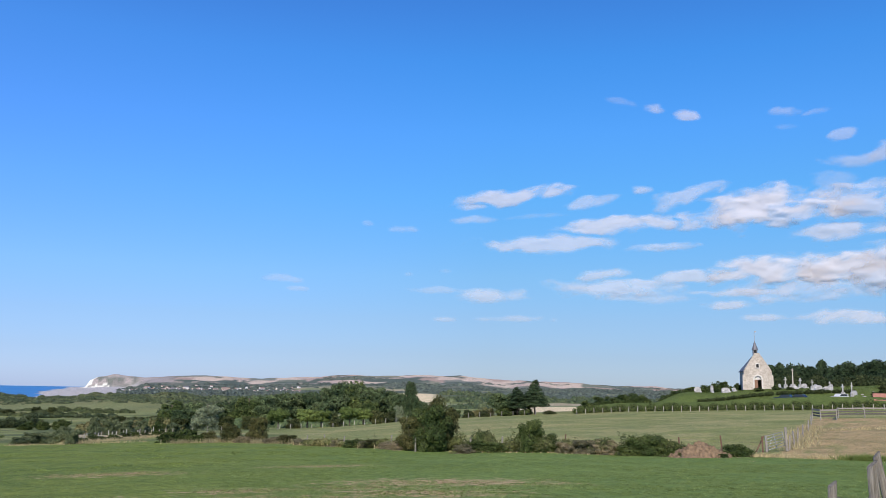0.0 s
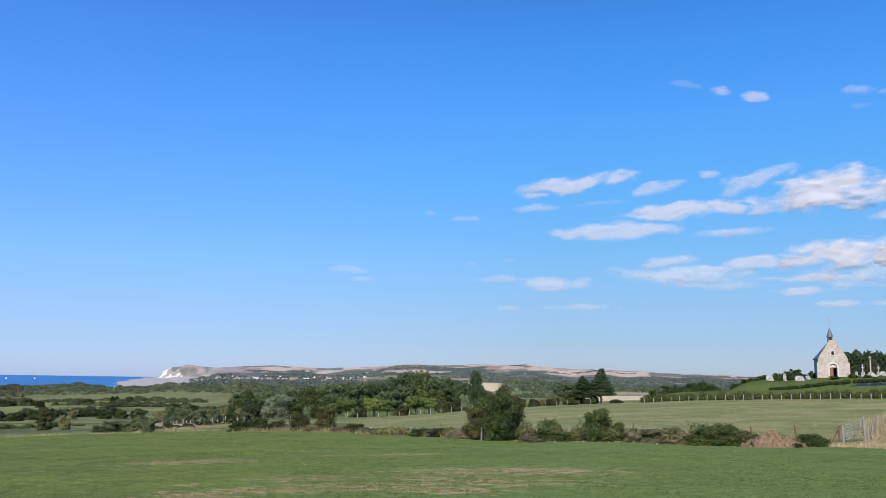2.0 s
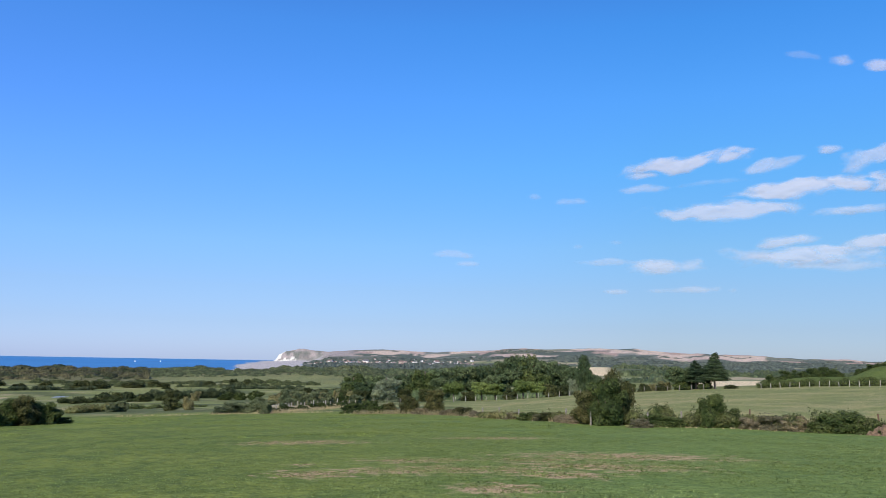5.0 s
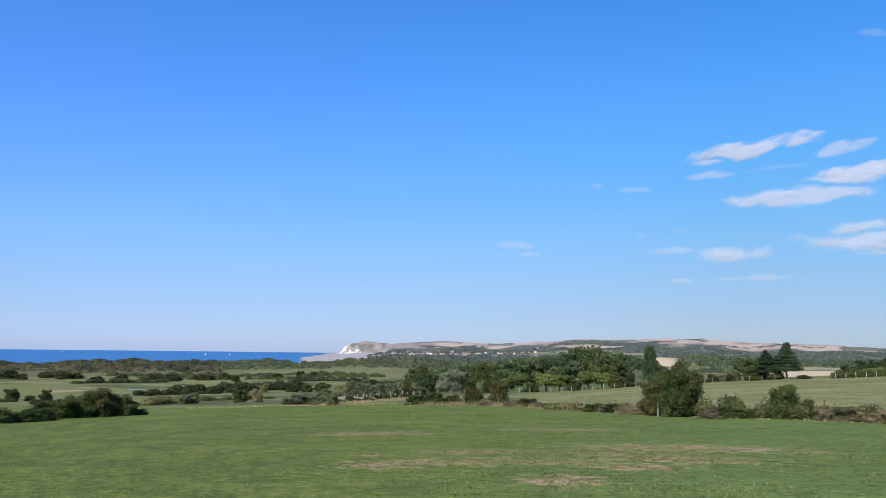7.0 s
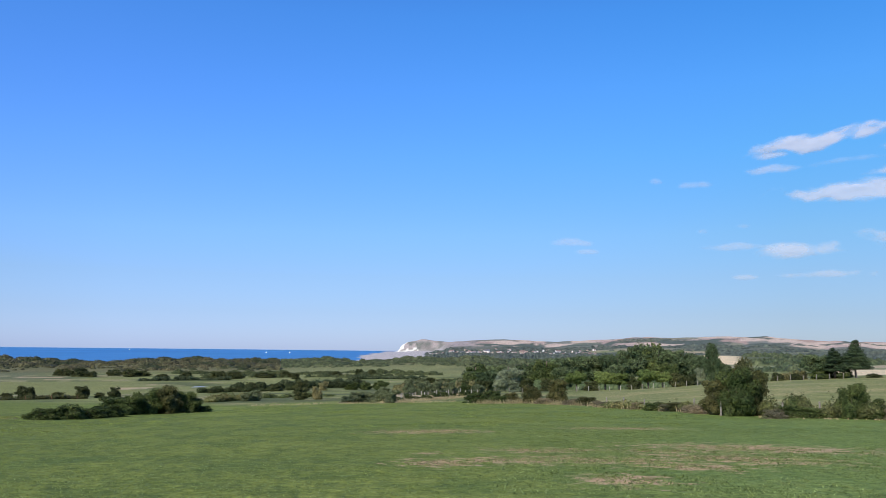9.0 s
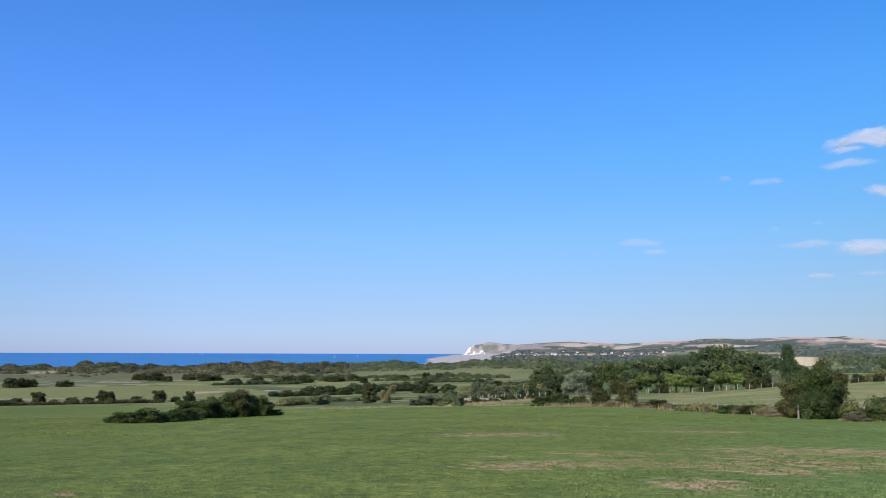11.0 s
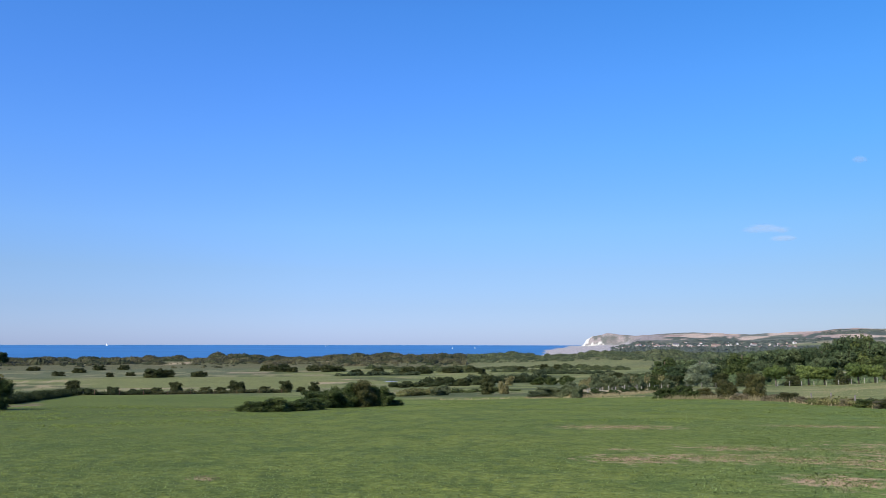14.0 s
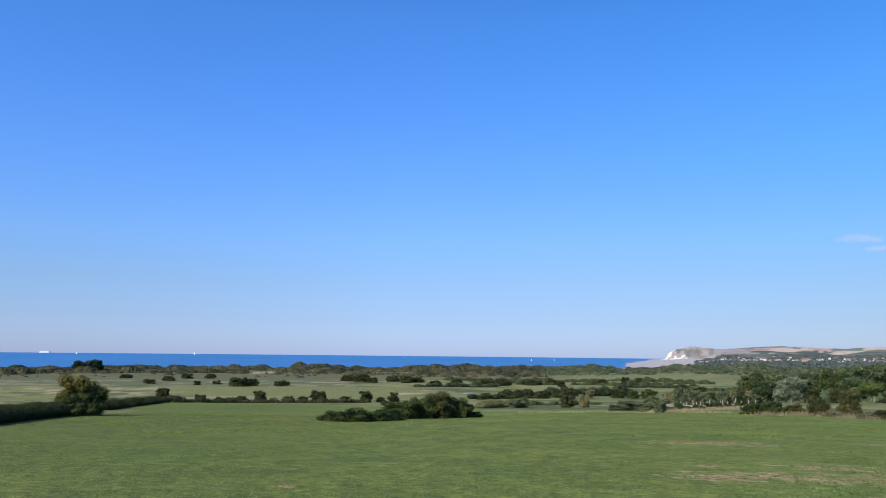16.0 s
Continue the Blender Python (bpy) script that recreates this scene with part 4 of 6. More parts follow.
# small weeds and brambles on the bank
for az, r, h, w in ((-5.0, 117, 0.6, 1.8), (-4.5, 121, 0.8, 2.0), (-3.9, 124, 0.5, 1.6), (-3.2, 127, 0.9, 2.2), (-2.6, 133, 0.6, 2.0), (-2.0, 135, 1.0, 2.4), (-1.3, 139, 0.6, 2.0), (-0.7, 142, 0.9, 2.4)):
    bramble.plant(az, r, h, w, "small bramble growing on the pale grass bank")
# brownish shrubs and sallows behind the pale bank
for k in range(20):
    az = -5.3 + 0.31 * k
    r = float(np.interp(az, (-5.3, -0.6, 1), (132, 160, 170))) + 9 * (k * 5 % 3)
    (dry_shrub if k % 3 else mid_bush if k % 2 and k > 10 else sallow).plant(az, r, 1.5 + 2.0 * (k * 7 % 11) / 10, 2.4 + 1.3 * (k * 5 % 7) / 6, "brownish half-dry shrub behind the pale grass bank" if k % 3 else "rounded green bush behind the pale grass bank" if k % 2 and k > 10 else "")

for az, r, h, w in ((-38.35, 262, 3.3, 4.3), (-36.0, 262, 2.0, 4.0), (-33.4, 270, 1.6, 4.5), (-32.2, 268, 4.4, 4.8), (-30.3, 272, 1.5, 5), (-29.4, 272, 2.4, 4), (-28.4, 275, 4.9, 6.2), (-26.6, 280, 1.6, 5), (-25.2, 282, 4.6, 5.2), (-23.3, 285, 3.8, 4.6), (-24.2, 285, 1.4, 4), (-34.8, 265, 1.4, 4)):
    near = 0.72 if az > -37 else 1.14
    h = h if h > 2 else h * 1.5
    (far_bush if h > 2 else far_low).plant(az, r * near, h * near * 0.95, w * near, group="pasture shrubs")
hedge("hedge", "tall dark hedge across the coastal pasture", -15.6, 300, -7.6, 318, 2.3, 4.0, M_THICKET, 11, 0.3, 27, 0.35, 2.4)
for az, r, h, w in ((-14.9, 258, 3.2, 3.6), (-16.0, 252, 1.5, 5.0), (-11.6, 250, 3.6, 5.4), (-13.3, 250, 2.4, 4.6), (-17.3, 240, 1.4, 4)):
    far_bush.plant(az, r, h, w)
for az, r, h, w in ((-39.2, 430, 2.0, 7), (-38.0, 470, 2.4, 8), (-26.4, 470, 3.4, 10), (-25.4, 462, 3.6, 11), (-24.8, 458, 2.6, 8), (-23.4, 470, 2.8, 9), (-22.4, 455, 3.4, 10), (-21.7, 458, 2.4, 8), (-36.9, 500, 2.6, 8), (-35.4, 498, 2.6, 7), (-40.6, 500, 2.2, 8), (-19.0, 440, 2.0, 7)):
    far_low.plant(az, r, h * 1.5, w, "wide rounded thicket on the coastal pasture")
far_pale.plant(-10.1, 250, 3.4, 3.4, "half-bare brown bush on the coastal pasture")
sallow.plant(-15.1, 141, 1.7, 2.4, "pale grey-green sallow at the foot of the meadow")
sallow.plant(-14.5, 143, 1.9, 2.6, "pale grey-green sallow at the foot of the meadow")
far_bush.plant(-11.6, 139, 2.3, 2.9, "dark rounded bush at the foot of the meadow")
dry_shrub.plant(-10.5, 140, 2.3, 2.2, "brownish half-bare shrub at the foot of the meadow")
hedge("hedge", "low rough scrub strip at the foot of the meadow", -17.6, 138, -15.2, 152, 1.0, 2.2, M_ROUGH, 60, 0.08, 41, 0.6, 1.2)
hedge("hedge", "low rough scrub strip at the foot of the meadow", -14.2, 160, -9.6, 168, 0.7, 2.2, M_GREEN, 40, 0.09, 42, 0.6, 1.4)
hedge("hedge", "long low hedge of dark scrub on the pasture", -18.0, 246, -12.2, 262, 1.3, 3.0, M_HEDGE, 26, 0.14, 43, 0.5, 1.8)
hedge("hedge", "long low hedge of dark scrub on the pasture", -12.6, 352, -7.6, 362, 1.5, 3.4, M_WOOD, 20, 0.18, 44, 0.5, 2.2)
hedge("hedge", "long low hedge of dark scrub on the pasture", -21.6, 384, -16.4, 392, 1.4, 3.4, M_WOOD, 20, 0.18, 45, 0.6, 2.2)
hedge("hedge", "long low hedge of dark scrub on the pasture", -8.4, 392, -3.2, 398, 1.7, 3.6, M_WOOD, 20, 0.18, 46, 0.5, 2.2)
for az, r, h, w in ((-8.2, 255, 2.4, 5), (-7.3, 256, 2.8, 5), (-6.3, 250, 3.1, 5)):
    tree_mid.plant(az, r, h, w, "soft green willow scrub beside the pasture fence")
for az, r, h, w in ((-17.0, 405, 3.6, 9), (-15.9, 410, 3.2, 9), (-14.0, 420, 2.6, 12), (-12.7, 425, 2.6, 10), (-33.6, 395, 3.8, 11), (-32.9, 398, 3.2, 9), (-30.8, 400, 2.6, 9), (-9.3, 440, 2.2, 9), (-7.8, 440, 3.0, 5), (-6.9, 445, 2.6, 5), (-12.0, 395, 2.2, 5), (-35.0, 420, 1.6, 5), (-36.2, 410, 1.6, 4), (-20.5, 400, 2.0, 6)):
    (far_bush if w < 8 else far_low).plant(az, r, h * 1.45, w)
for az, h, w in ((-43.4, 8.4, 9.2), (-42.45, 9.4, 11.4)):
    evergreen.plant(az, 568, h, w, sink=0.6)
for k in range(9):
    (far_bush if k % 3 == 0 else sallow).plant(-4.4 + 0.5 * k, 345 + 6 * (k % 3), 1.6 + 0.9 * (k * 5 % 4) / 3, 4.5, "soft grey-green bush on the coastal pasture" if k % 3 else "")
for k in range(8):
    (far_pale if k % 2 else sallow if k < 5 else far_bush).plant(-5.0 + 0.62 * k, 262 - 5 * k, 2.0 + 0.6 * (k % 3), 4.6, "soft olive bush among the rough pasture")

for az, r, h, w in ((45.4, 204, 2.3, 3.2), (46.7, 207, 3.0, 4.2), (44.9, 201, 1.5, 2.6), (48.0, 205, 2.6, 4.0)):
    far_bush.plant(az, r, h, w, "dense dark bush beside the churchyard")

# the copse beyond the second pasture
COPSE = ((0.2, 232, 7.5, 8), (1.0, 215, 5.5, 6), (1.6, 250, 7.5, 8), (3.8, 245, 8.0, 8), (4.9, 238, 9.2, 8), (5.8, 240, 9.0, 8), (6.8, 252, 9.5, 8), (7.7, 244, 9.8, 9), (8.6, 246, 9.6, 8),
         (9.5, 240, 9.6, 8), (10.4, 245, 10.8, 9), (11.4, 240, 12.4, 10), (12.3, 238, 11.4, 9), (13.1, 236, 10.2, 8), (13.9, 236, 8.8, 7), (14.7, 232, 7.8, 6), (12.8, 225, 7.0, 6), (9.9, 228, 7.0, 6), (16.3, 228, 5.0, 6), (6.2, 225, 6.0, 6))
for k, (az, r, h, w) in enumerate(COPSE):
    (tree_dark if k % 4 else tree_mid).plant(az, r, h * 1.04, w * 1.25, group="copse trees")
willow.plant(2.3, 205, 7.4, 8.6)
willow.plant(14.9, 210, 4.2, 3.6, "small silvery tree at the copse edge")
for az, r, h, w in ((6.9, 208, 5.0, 6.0), (8.8, 206, 4.8, 6.6), (9.7, 207, 4.4, 6.0), (11.6, 206, 4.9, 6.5), (12.5, 206, 4.2, 6.0)):
    tree_light.plant(az, r, h, w, group="small trees at the copse edge")
for az, r, h, w in ((5.0, 200, 3.4, 4), (7.9, 204, 2.6, 4), (10.7, 205, 3.0, 4), (13.4, 206, 3.6, 4), (14.2, 207, 3.2, 4), (3.6, 205, 3.6, 5), (0.6, 195, 3.2, 5), (-0.4, 200, 3.4, 5)):
    far_bush.plant(az, r, h, w)
poplar.plant(15.65, 206, 9.6, 6.4)
pine.plant(22.85, 197, 6.3, 7.4)
pine.plant(24.0, 196, 7.7, 7.4, "dark pine with layered branches and a full top")
tree_dark.plant(21.7, 198, 5.6, 6.4, "dark evergreen tree in the pasture hedge")
for az, r, h, w, kind in ((20.9, 199, 2.4, 4.0, dry_shrub), (21.9, 197, 2.8, 4.0, mid_bush), (22.6, 199, 2.2, 3.6, far_bush), (23.5, 199, 1.6, 3.4, mid_bush), (20.0, 201, 2.0, 3.4, dry_shrub), (17.6, 196, 2.2, 4, far_low), (18.6, 196, 2.6, 4, mid_bush), (19.6, 196, 2.4, 3.5, far_low), (20.6, 196, 1.8, 3.6, far_low), (22.2, 194, 1.6, 3.2, mid_bush), (23.3, 194, 1.5, 3, mid_bush), (25.0, 193, 1.0, 3.5, far_low)):
    kind.plant(az, r, h, w, "bush in the fence line of the second pasture")
for az, r, h, w in ((27.6, 222, 3.2, 6), (28.6, 226, 4.4, 7), (29.6, 228, 4.8, 7), (30.5, 228, 4.6, 6), (31.2, 228, 3.4, 5), (32.6, 226, 2.6, 5)):
    (mid_bush if az < 30 else tree_mid).plant(az, r, h, w, "dense green bush below the churchyard")

# the chapel knoll: hedge under the churchyard wall, pines behind
hedge("hedge", "low green hedge below the churchyard", 26.8, 189.5, 37, 189.5, 1.65, 2.0, M_GREEN, 80, 0.07, 28, 0.28, 1.0)
hedge("hedge", "low green hedge below the churchyard", 37, 189.5, 50, 189.5, 1.65, 2.0, M_GREEN, 80, 0.07, 29, 0.28, 1.0)
hedge("hedge", "clipped dark hedge in front of the chapel", 34.6, 204, 43.7, 204, 0.85, 1.4, M_HEDGE, 60, 0.08, 30, 0.08, 0.8)
for az, r, h, w in ((38.3, 209, 0.9, 3), (39.3, 209, 1.1, 2.6), (40.1, 208, 0.8, 2.2), (33.2, 216, 2.0, 4), (33.9, 217, 2.2, 4), (34.6, 222, 2.6, 5), (35.3, 224, 3.2, 5), (35.9, 224, 3.4, 5), (36.3, 226, 2.6, 4), (37.0, 224, 2.2, 3)):
    mid_bush.plant(az, r, h, w, "rounded green bush in the churchyard")
hedge("undergrowth", "dark undergrowth below the plantation pines", 39.6, 238, 51, 238, 3.4, 3.5, M_THICKET, 14, 0.2, 33, 0.35, 2.0)
gen = random.Random(5)
for k in range(60):
    az = 39.0 + 12.5 * k / 59 + gen.uniform(-0.15, 0.15)
    r = 246 + 8 * (k % 4) + gen.uniform(-2, 2)
    top = EYE + r * math.tan(radians(np.interp(az, (39, 41, 43.5, 45, 52), (1.95, 2.05, 2.25, 2.35, 2.2))))
    wood_pine.plant(az, r, (top - ground(az, r).z) * gen.uniform(0.82, 1.04), gen.uniform(8.0, 10.5), group="plantation pines")


# ---- fences and gate ----
def post_mesh(name, height, size, mat, seed, round_top=False):
    gen = random.Random(seed)
    g = Geo()
    if round_top:
        g.tube((0, 0, -0.25), (gen.uniform(-0.02, 0.02), 0, height), size / 2, size * 0.45, 9)
    else:
        g.box(0, 0, height / 2 - 0.12, size, size * 0.9, height + 0.24, None, 0.9)
    return g.mesh(name, mat, size * 0.06)


POSTS = {"pale": [post_mesh("post", 1.2, 0.12, M_PALE, k) for k in range(2)], "grey": [post_mesh("post", 1.25, 0.14, M_POST, k, True) for k in range(2)],
         "rust": [post_mesh("post", 1.3, 0.1, M_RUST, k) for k in range(2)]}


def fence(label, spots, kind="pale", wires=(0.45, 0.8, 1.1), seed=0, tall=1.0, wire=0.005):
    """A wire fence: every post a part, each wire a part."""
    gen = random.Random(seed)
    first = ground(*spots[0])
    ob = thing("wire_fence", label, "fence", pose(*first))
    tops = []
    for az, r in spots:
        p = ground(az, r)
        m = pose(p.x - first.x, p.y - first.y, p.z - first.z, gen.uniform(-5, 5), gen.uniform(-5, 5), gen.uniform(0, 90)) @ Matrix.Diagonal((1, 1, tall * gen.uniform(0.85, 1.1), 1))
        part("post", POSTS[kind][gen.randrange(2)], ob, "", m)
        tops.append(p - first)
    for h in wires:
        g = Geo()
        for a, b in zip(tops, tops[1:]):
            g.tube(a + Vector((0, 0, h * tall)), b + Vector((0, 0, h * tall)), wire, wire, 4)
        part("wire", g.mesh("wire", M_WIRE), ob)
    return ob


fence("pale wooden posts and wire in front of the churchyard hedge", [(26.8 + 0.56 * k, 186) for k in range(36)], "pale", seed=1, tall=0.95)
fence("wooden posts and wire at the copse edge", [(7.0 + 0.7 * k, 201) for k in range(13)], "pale", seed=2, tall=0.95)
fence("wooden posts and wire along the pasture's far side", [(15.8 + 0.75 * k, 192) for k in range(12)], "grey", seed=3, tall=0.9)
fence("old wooden posts in the meadow hedge", [(8.9, 88), (10.0, 81), (11.3, 76), (14.4, 70), (16.05, 62.0), (19.77, 62), (21.86, 62)], "grey", (), seed=4, tall=0.8)
fence("old posts and wire in the meadow hedge", [(26.0, 63.5), (30.0, 63.5), (33.3, 64), (35.9, 64.5), (38.3, 65)], "rust", seed=5, tall=0.85)
fence("old weathered posts and wire beside the field gate", [(39.85, 67.5), (40.15, 71), (40.35, 76), (40.66, 83), (41.0, 92), (41.2, 104), (41.28, 120)], "grey", seed=6, tall=0.95)
fence("wooden stakes and wire along a pale grass bank", [(-5.6 + 0.42 * k, float(np.interp(-5.6 + 0.42 * k, (-5.6, -3.0, -0.6, 1), (122, 138, 151, 160))) + (k * 7 % 3)) for k in range(15)], "pale", seed=7, tall=0.9)
fence("short stakes in front of a pale grass bank", [(-5.7 + 0.8 * k, 112 + 5.2 * k) for k in range(7)], "pale", seed=8, tall=0.85)
fence("wooden posts and wire before the copse", [(0.6 + 0.9 * k, 168 + 2.5 * k) for k in range(8)], "grey", seed=9, tall=0.95)
fence("low fence across the coastal pasture", [(-38.5 + 1.45 * k, 177 + 2.1 * k) for k in range(10)], "rust", seed=10, tall=0.75)


def field_gate():
    a, b = ground(38.65, 65.0), ground(39.7, 66.5)
    along = b - a
    length, turn = 1.5, math.degrees(math.atan2(along.y, along.x)) - 12
    ob = thing("field_gate", "galvanised steel bar gate standing ajar between wooden posts", "gate", pose(a.x, a.y, a.z - 0.05, 0, -13, turn) @ Matrix.Diagonal((1, 1, 1.0, 1)))
    for k in range(6):
        part("bar", Geo().tube((0, 0, 0.22 + 0.19 * k), (length, 0, 0.22 + 0.19 * k), 0.024, 0.024, 8).mesh("bar", M_STEEL, 0, True), ob)
    for x in (0, length * 0.5, length):
        part("upright", Geo().tube((x, 0, 0.18), (x, 0, 1.2), 0.028, 0.028, 8).mesh("upright", M_STEEL, 0, True), ob)
    part("brace", Geo().tube((0, 0, 0.22), (length * 0.5, 0, 1.17), 0.018, 0.018, 6).mesh("brace", M_STEEL, 0, True), ob)
    for x, h in ((-0.12, 1.25), (length + 0.14, 1.45)):
        part("gate_post", post_mesh("gate_post", h, 0.2, M_POST, 3, True), ob, "weathered wooden gate post", pose(x, 0.05, 0, 0, 11, 0))
    return ob


field_gate()
p = ground(38.2, 65.5)
ob = thing("fence_strut", "dark leaning wooden strut of the gate fence", "fence strut", pose(*p))
part("strut", Geo().tube((-0.5, 0, -0.1), (0.35, 0.1, 1.1), 0.05, 0.045, 7).mesh("strut", M_RUST), ob)

# cattle pen of pale rails on the dry field
def pen():
    o = ground(41.4, 128)
    ob = thing("cattle_pen", "grey timber cattle pen with rails and posts", "pen", pose(*o))
    spots = [(41.3, 128), (41.75, 121), (42.65, 123), (42.75, 130), (44.2, 131), (46.0, 132), (48.5, 134)]
    pts = [ground(*s) - o for s in spots]
    for q in pts:
        part("post", POSTS["grey"][0], ob, "", pose(*q) @ Matrix.Diagonal((1.2, 1.2, 1.15, 1)))
    for k, (a, b) in enumerate(zip(pts, pts[1:])):
        for h in (0.5, 0.85, 1.25):
            d = (b - a).length
            m = pose(a.x, a.y, a.z + h, 0, -math.degrees(math.asin((b - a).z / d)), math.degrees(math.atan2((b - a).y, (b - a).x)))
            part("rail", Geo().box(d / 2, 0, 0, d + 0.1, 0.05, 0.2).mesh("rail", M_POST if h > 1.2 else M_RAIL, 0.01), ob, "bleached pale top rail" if h > 1.2 else "", m)
    return ob


pen()

# the fence corner beside the viewer
def near_fence():
    o = ground(42.4, 11.6)
    ob = thing("wire_fence", "thick cracked grey oak posts with slack wire beside the meadow", "fence", pose(*o))
    specs = ((41.55, 11.6, 0.115, 1.02, 0, 1), (43.95, 11.9, 0.135, 1.26, 2, -2), (45.1, 12.3, 0.115, 1.37, -2, -9), (52, 12.6, 0.14, 1.2, 0, 0))
    tops = []
    for az, r, w, top, lx, ly in specs:
        p = ground(az, r)
        # one riven trunk: uneven sides, a slanted weathered top
        gen = random.Random(int(az))
        sides, rings = 10, 9
        girth = [w / 2 * gen.uniform(0.86, 1.12) for _ in range(sides)]
        verts = []
        for k in range(rings):
            z = -0.2 + (top + 0.2) * k / (rings - 1)
            for i in range(sides):
                a = 2 * math.pi * i / sides
                q = girth[i] * (1 + 0.05 * math.sin(3 * k + i)) * (1 - 0.1 * k / rings)
                slant = 0.05 * math.cos(a) if k == rings - 1 else 0
                verts.append((q * math.cos(a), q * math.sin(a), z + slant))
        faces = [(k * sides + i, k * sides + (i + 1) % sides, (k + 1) * sides + (i + 1) % sides, (k + 1) * sides + i) for k in range(rings - 1) for i in range(sides)]
        g = Geo().add(verts, faces + [tuple(range((rings - 1) * sides, rings * sides))])
        part("post", g.mesh("near_post", M_OAK, 0), ob, "", pose(p.x - o.x, p.y - o.y, p.z - o.z, lx, ly, -28 + 3 * (az % 3)))
        tops.append(p - o)
    for h in (0.55, 0.9):
        g = Geo()
        for a, b in zip(tops, tops[1:]):
            pts = [a.lerp(b, t) + Vector((0, 0, h - 0.25 * t * (1 - t))) for t in np.linspace(0, 1, 7)]
            for q0, q1 in zip(pts, pts[1:]):
                g.tube(q0, q1, 0.006, 0.006, 5)
        part("wire", g.mesh("wire", M_WIRE), ob)


near_fence()

# mound of dug earth
def earth_mound():
    p = ground(34.6, 58.3)
    u, v = np.meshgrid(np.linspace(-1, 1, 60), np.linspace(-1, 1, 44), indexing="ij")
    rad = np.hypot(u, v)
    z = step(1.0, 0.05, rad + 0.7 * (fbm(u * 3, v * 3, 4, 40) - 0.5)) * 0.95 + (fbm(u * 12, v * 12, 4, 41) - 0.5) * 0.7 * step(1, 0.8, rad) - 0.12
    i = np.arange(u.size).reshape(u.shape)
    q = np.stack((i[:-1, :-1], i[1:, :-1], i[1:, 1:], i[:-1, 1:]), -1).reshape(-1, 4)
    ob = new("earth_mound", raw_mesh("earth_mound", np.stack((u * 2.3, v * 1.5, z), -1).reshape(-1, 3), q, M_EARTH, True))
    ob.matrix_basis = pose(p.x, p.y, p.z, 0, 0, -34)
    tagged(ob, "mound of dry reddish brown dug earth at the hedge", "earth mound")


earth_mound()


# ---- the chapel ----
def chapel():
    p = ground(CHAPEL_AZ, CHAPEL_R)
    ob = thing("chapel", "small pale stone chapel with a slate roof and a bell turret", "chapel", pose(p.x, p.y, p.z - 0.15, 0, 0, -32) @ Matrix.Diagonal((0.97, 1.0, 1.06, 1)))
    W, H, APEX, DEEP = 6.2, 4.2, 7.9, 11.0
    arch = [(0.8 * math.cos(a), 2.3 + 0.8 * math.sin(a)) for a in np.linspace(0, math.pi, 9)]
    # front wall with the doorway cut out
    half = W / 2 + 0.25
    front = Geo().prism([(-half, 0), (-0.8, 0), (-0.8, 2.3)] + arch[::-1][1:-1] + [(0.8, 2.3), (0.8, 0), (half, 0), (half - 0.12, H + 0.1), (half - 0.4, H + 0.25), (0.42, APEX + 0.35), (-0.42, APEX + 0.35), (-half + 0.4, H + 0.25), (-half + 0.12, H + 0.1)], -0.35, 0.35)
    part("front_wall", front.mesh("front_wall", M_STONE, 0), ob)
    g = Geo()
    for s in (-1, 1):
        g.box(s * (W / 2 - 0.25), DEEP / 2 + 0.35, H / 2, 0.5, DEEP, H)
    g.box(0, DEEP + 0.1, H / 2, W - 1.0, 0.5, H)
    part("side_wall", g.mesh("side_wall", M_STONE), ob)
    part("floor", Geo().box(0, DEEP / 2, 0.05, W - 1, DEEP - 0.6, 0.1).mesh("floor", M_INTERIOR_SHADE), ob)
    for s in (-1, 1):
        roof = Geo().prism([(s * (W / 2 + 0.25), H - 0.1), (s * (W / 2 + 0.25), H + 0.1), (0, APEX), (0, APEX - 0.2)], 0.36, DEEP + 0.6)
        part("roof_slope", roof.mesh("roof_slope", M_SLATE), ob, "grey slate roof")
    part("back_gable", Geo().prism([(-W / 2 + 0.1, H), (W / 2 - 0.1, H), (0, APEX - 0.25)], DEEP - 0.1, DEEP + 0.3).mesh("back_gable", M_STONE), ob)
    # coping stones step up both slopes of the gable
    for s in (-1, 1):
        for k in range(6):
            t = (k + 0.5) / 6
            x, z = s * ((half - 0.3) * (1 - t) + 0.42 * t), (H + 0.32) * (1 - t) + (APEX + 0.38) * t
            tilt = math.degrees(math.atan2(APEX + 0.06 - H, half - 0.72))
            part("coping_stone", Geo().box(0, 0, 0, 0.72, 0.85, 0.16).mesh("coping_stone", M_STONE, 0.02), ob, "", pose(x, 0, z, 0, s * tilt, 0))
    # arched surround, door leaves, small window
    g = Geo()
    for a0, a1 in zip(np.linspace(0, math.pi, 10), np.linspace(0, math.pi, 10)[1:]):
        q = [(e * math.cos(a), 2.3 + e * math.sin(a)) for e, a in ((0.84, a0), (1.16, a0), (1.16, a1), (0.84, a1))]
        g.prism(q, -0.5, -0.34)
    for s in (-1, 1):
        g.box(s * 1.0, -0.42, 1.15, 0.32, 0.16, 2.3)
    part("door_surround", g.mesh("door_surround", M_TRIM), ob, "pale dressed stone arch")
    part("tympanum", Geo().prism([(x * 0.99, z) for x, z in arch], -0.1, 0.1).mesh("tympanum", M_TRIM), ob)
    part("door_leaf", Geo().box(-0.4, -0.05, 1.15, 0.78, 0.08, 2.26).mesh("door_leaf", M_DOOR, 0.01), ob, "closed brown wooden door leaf")
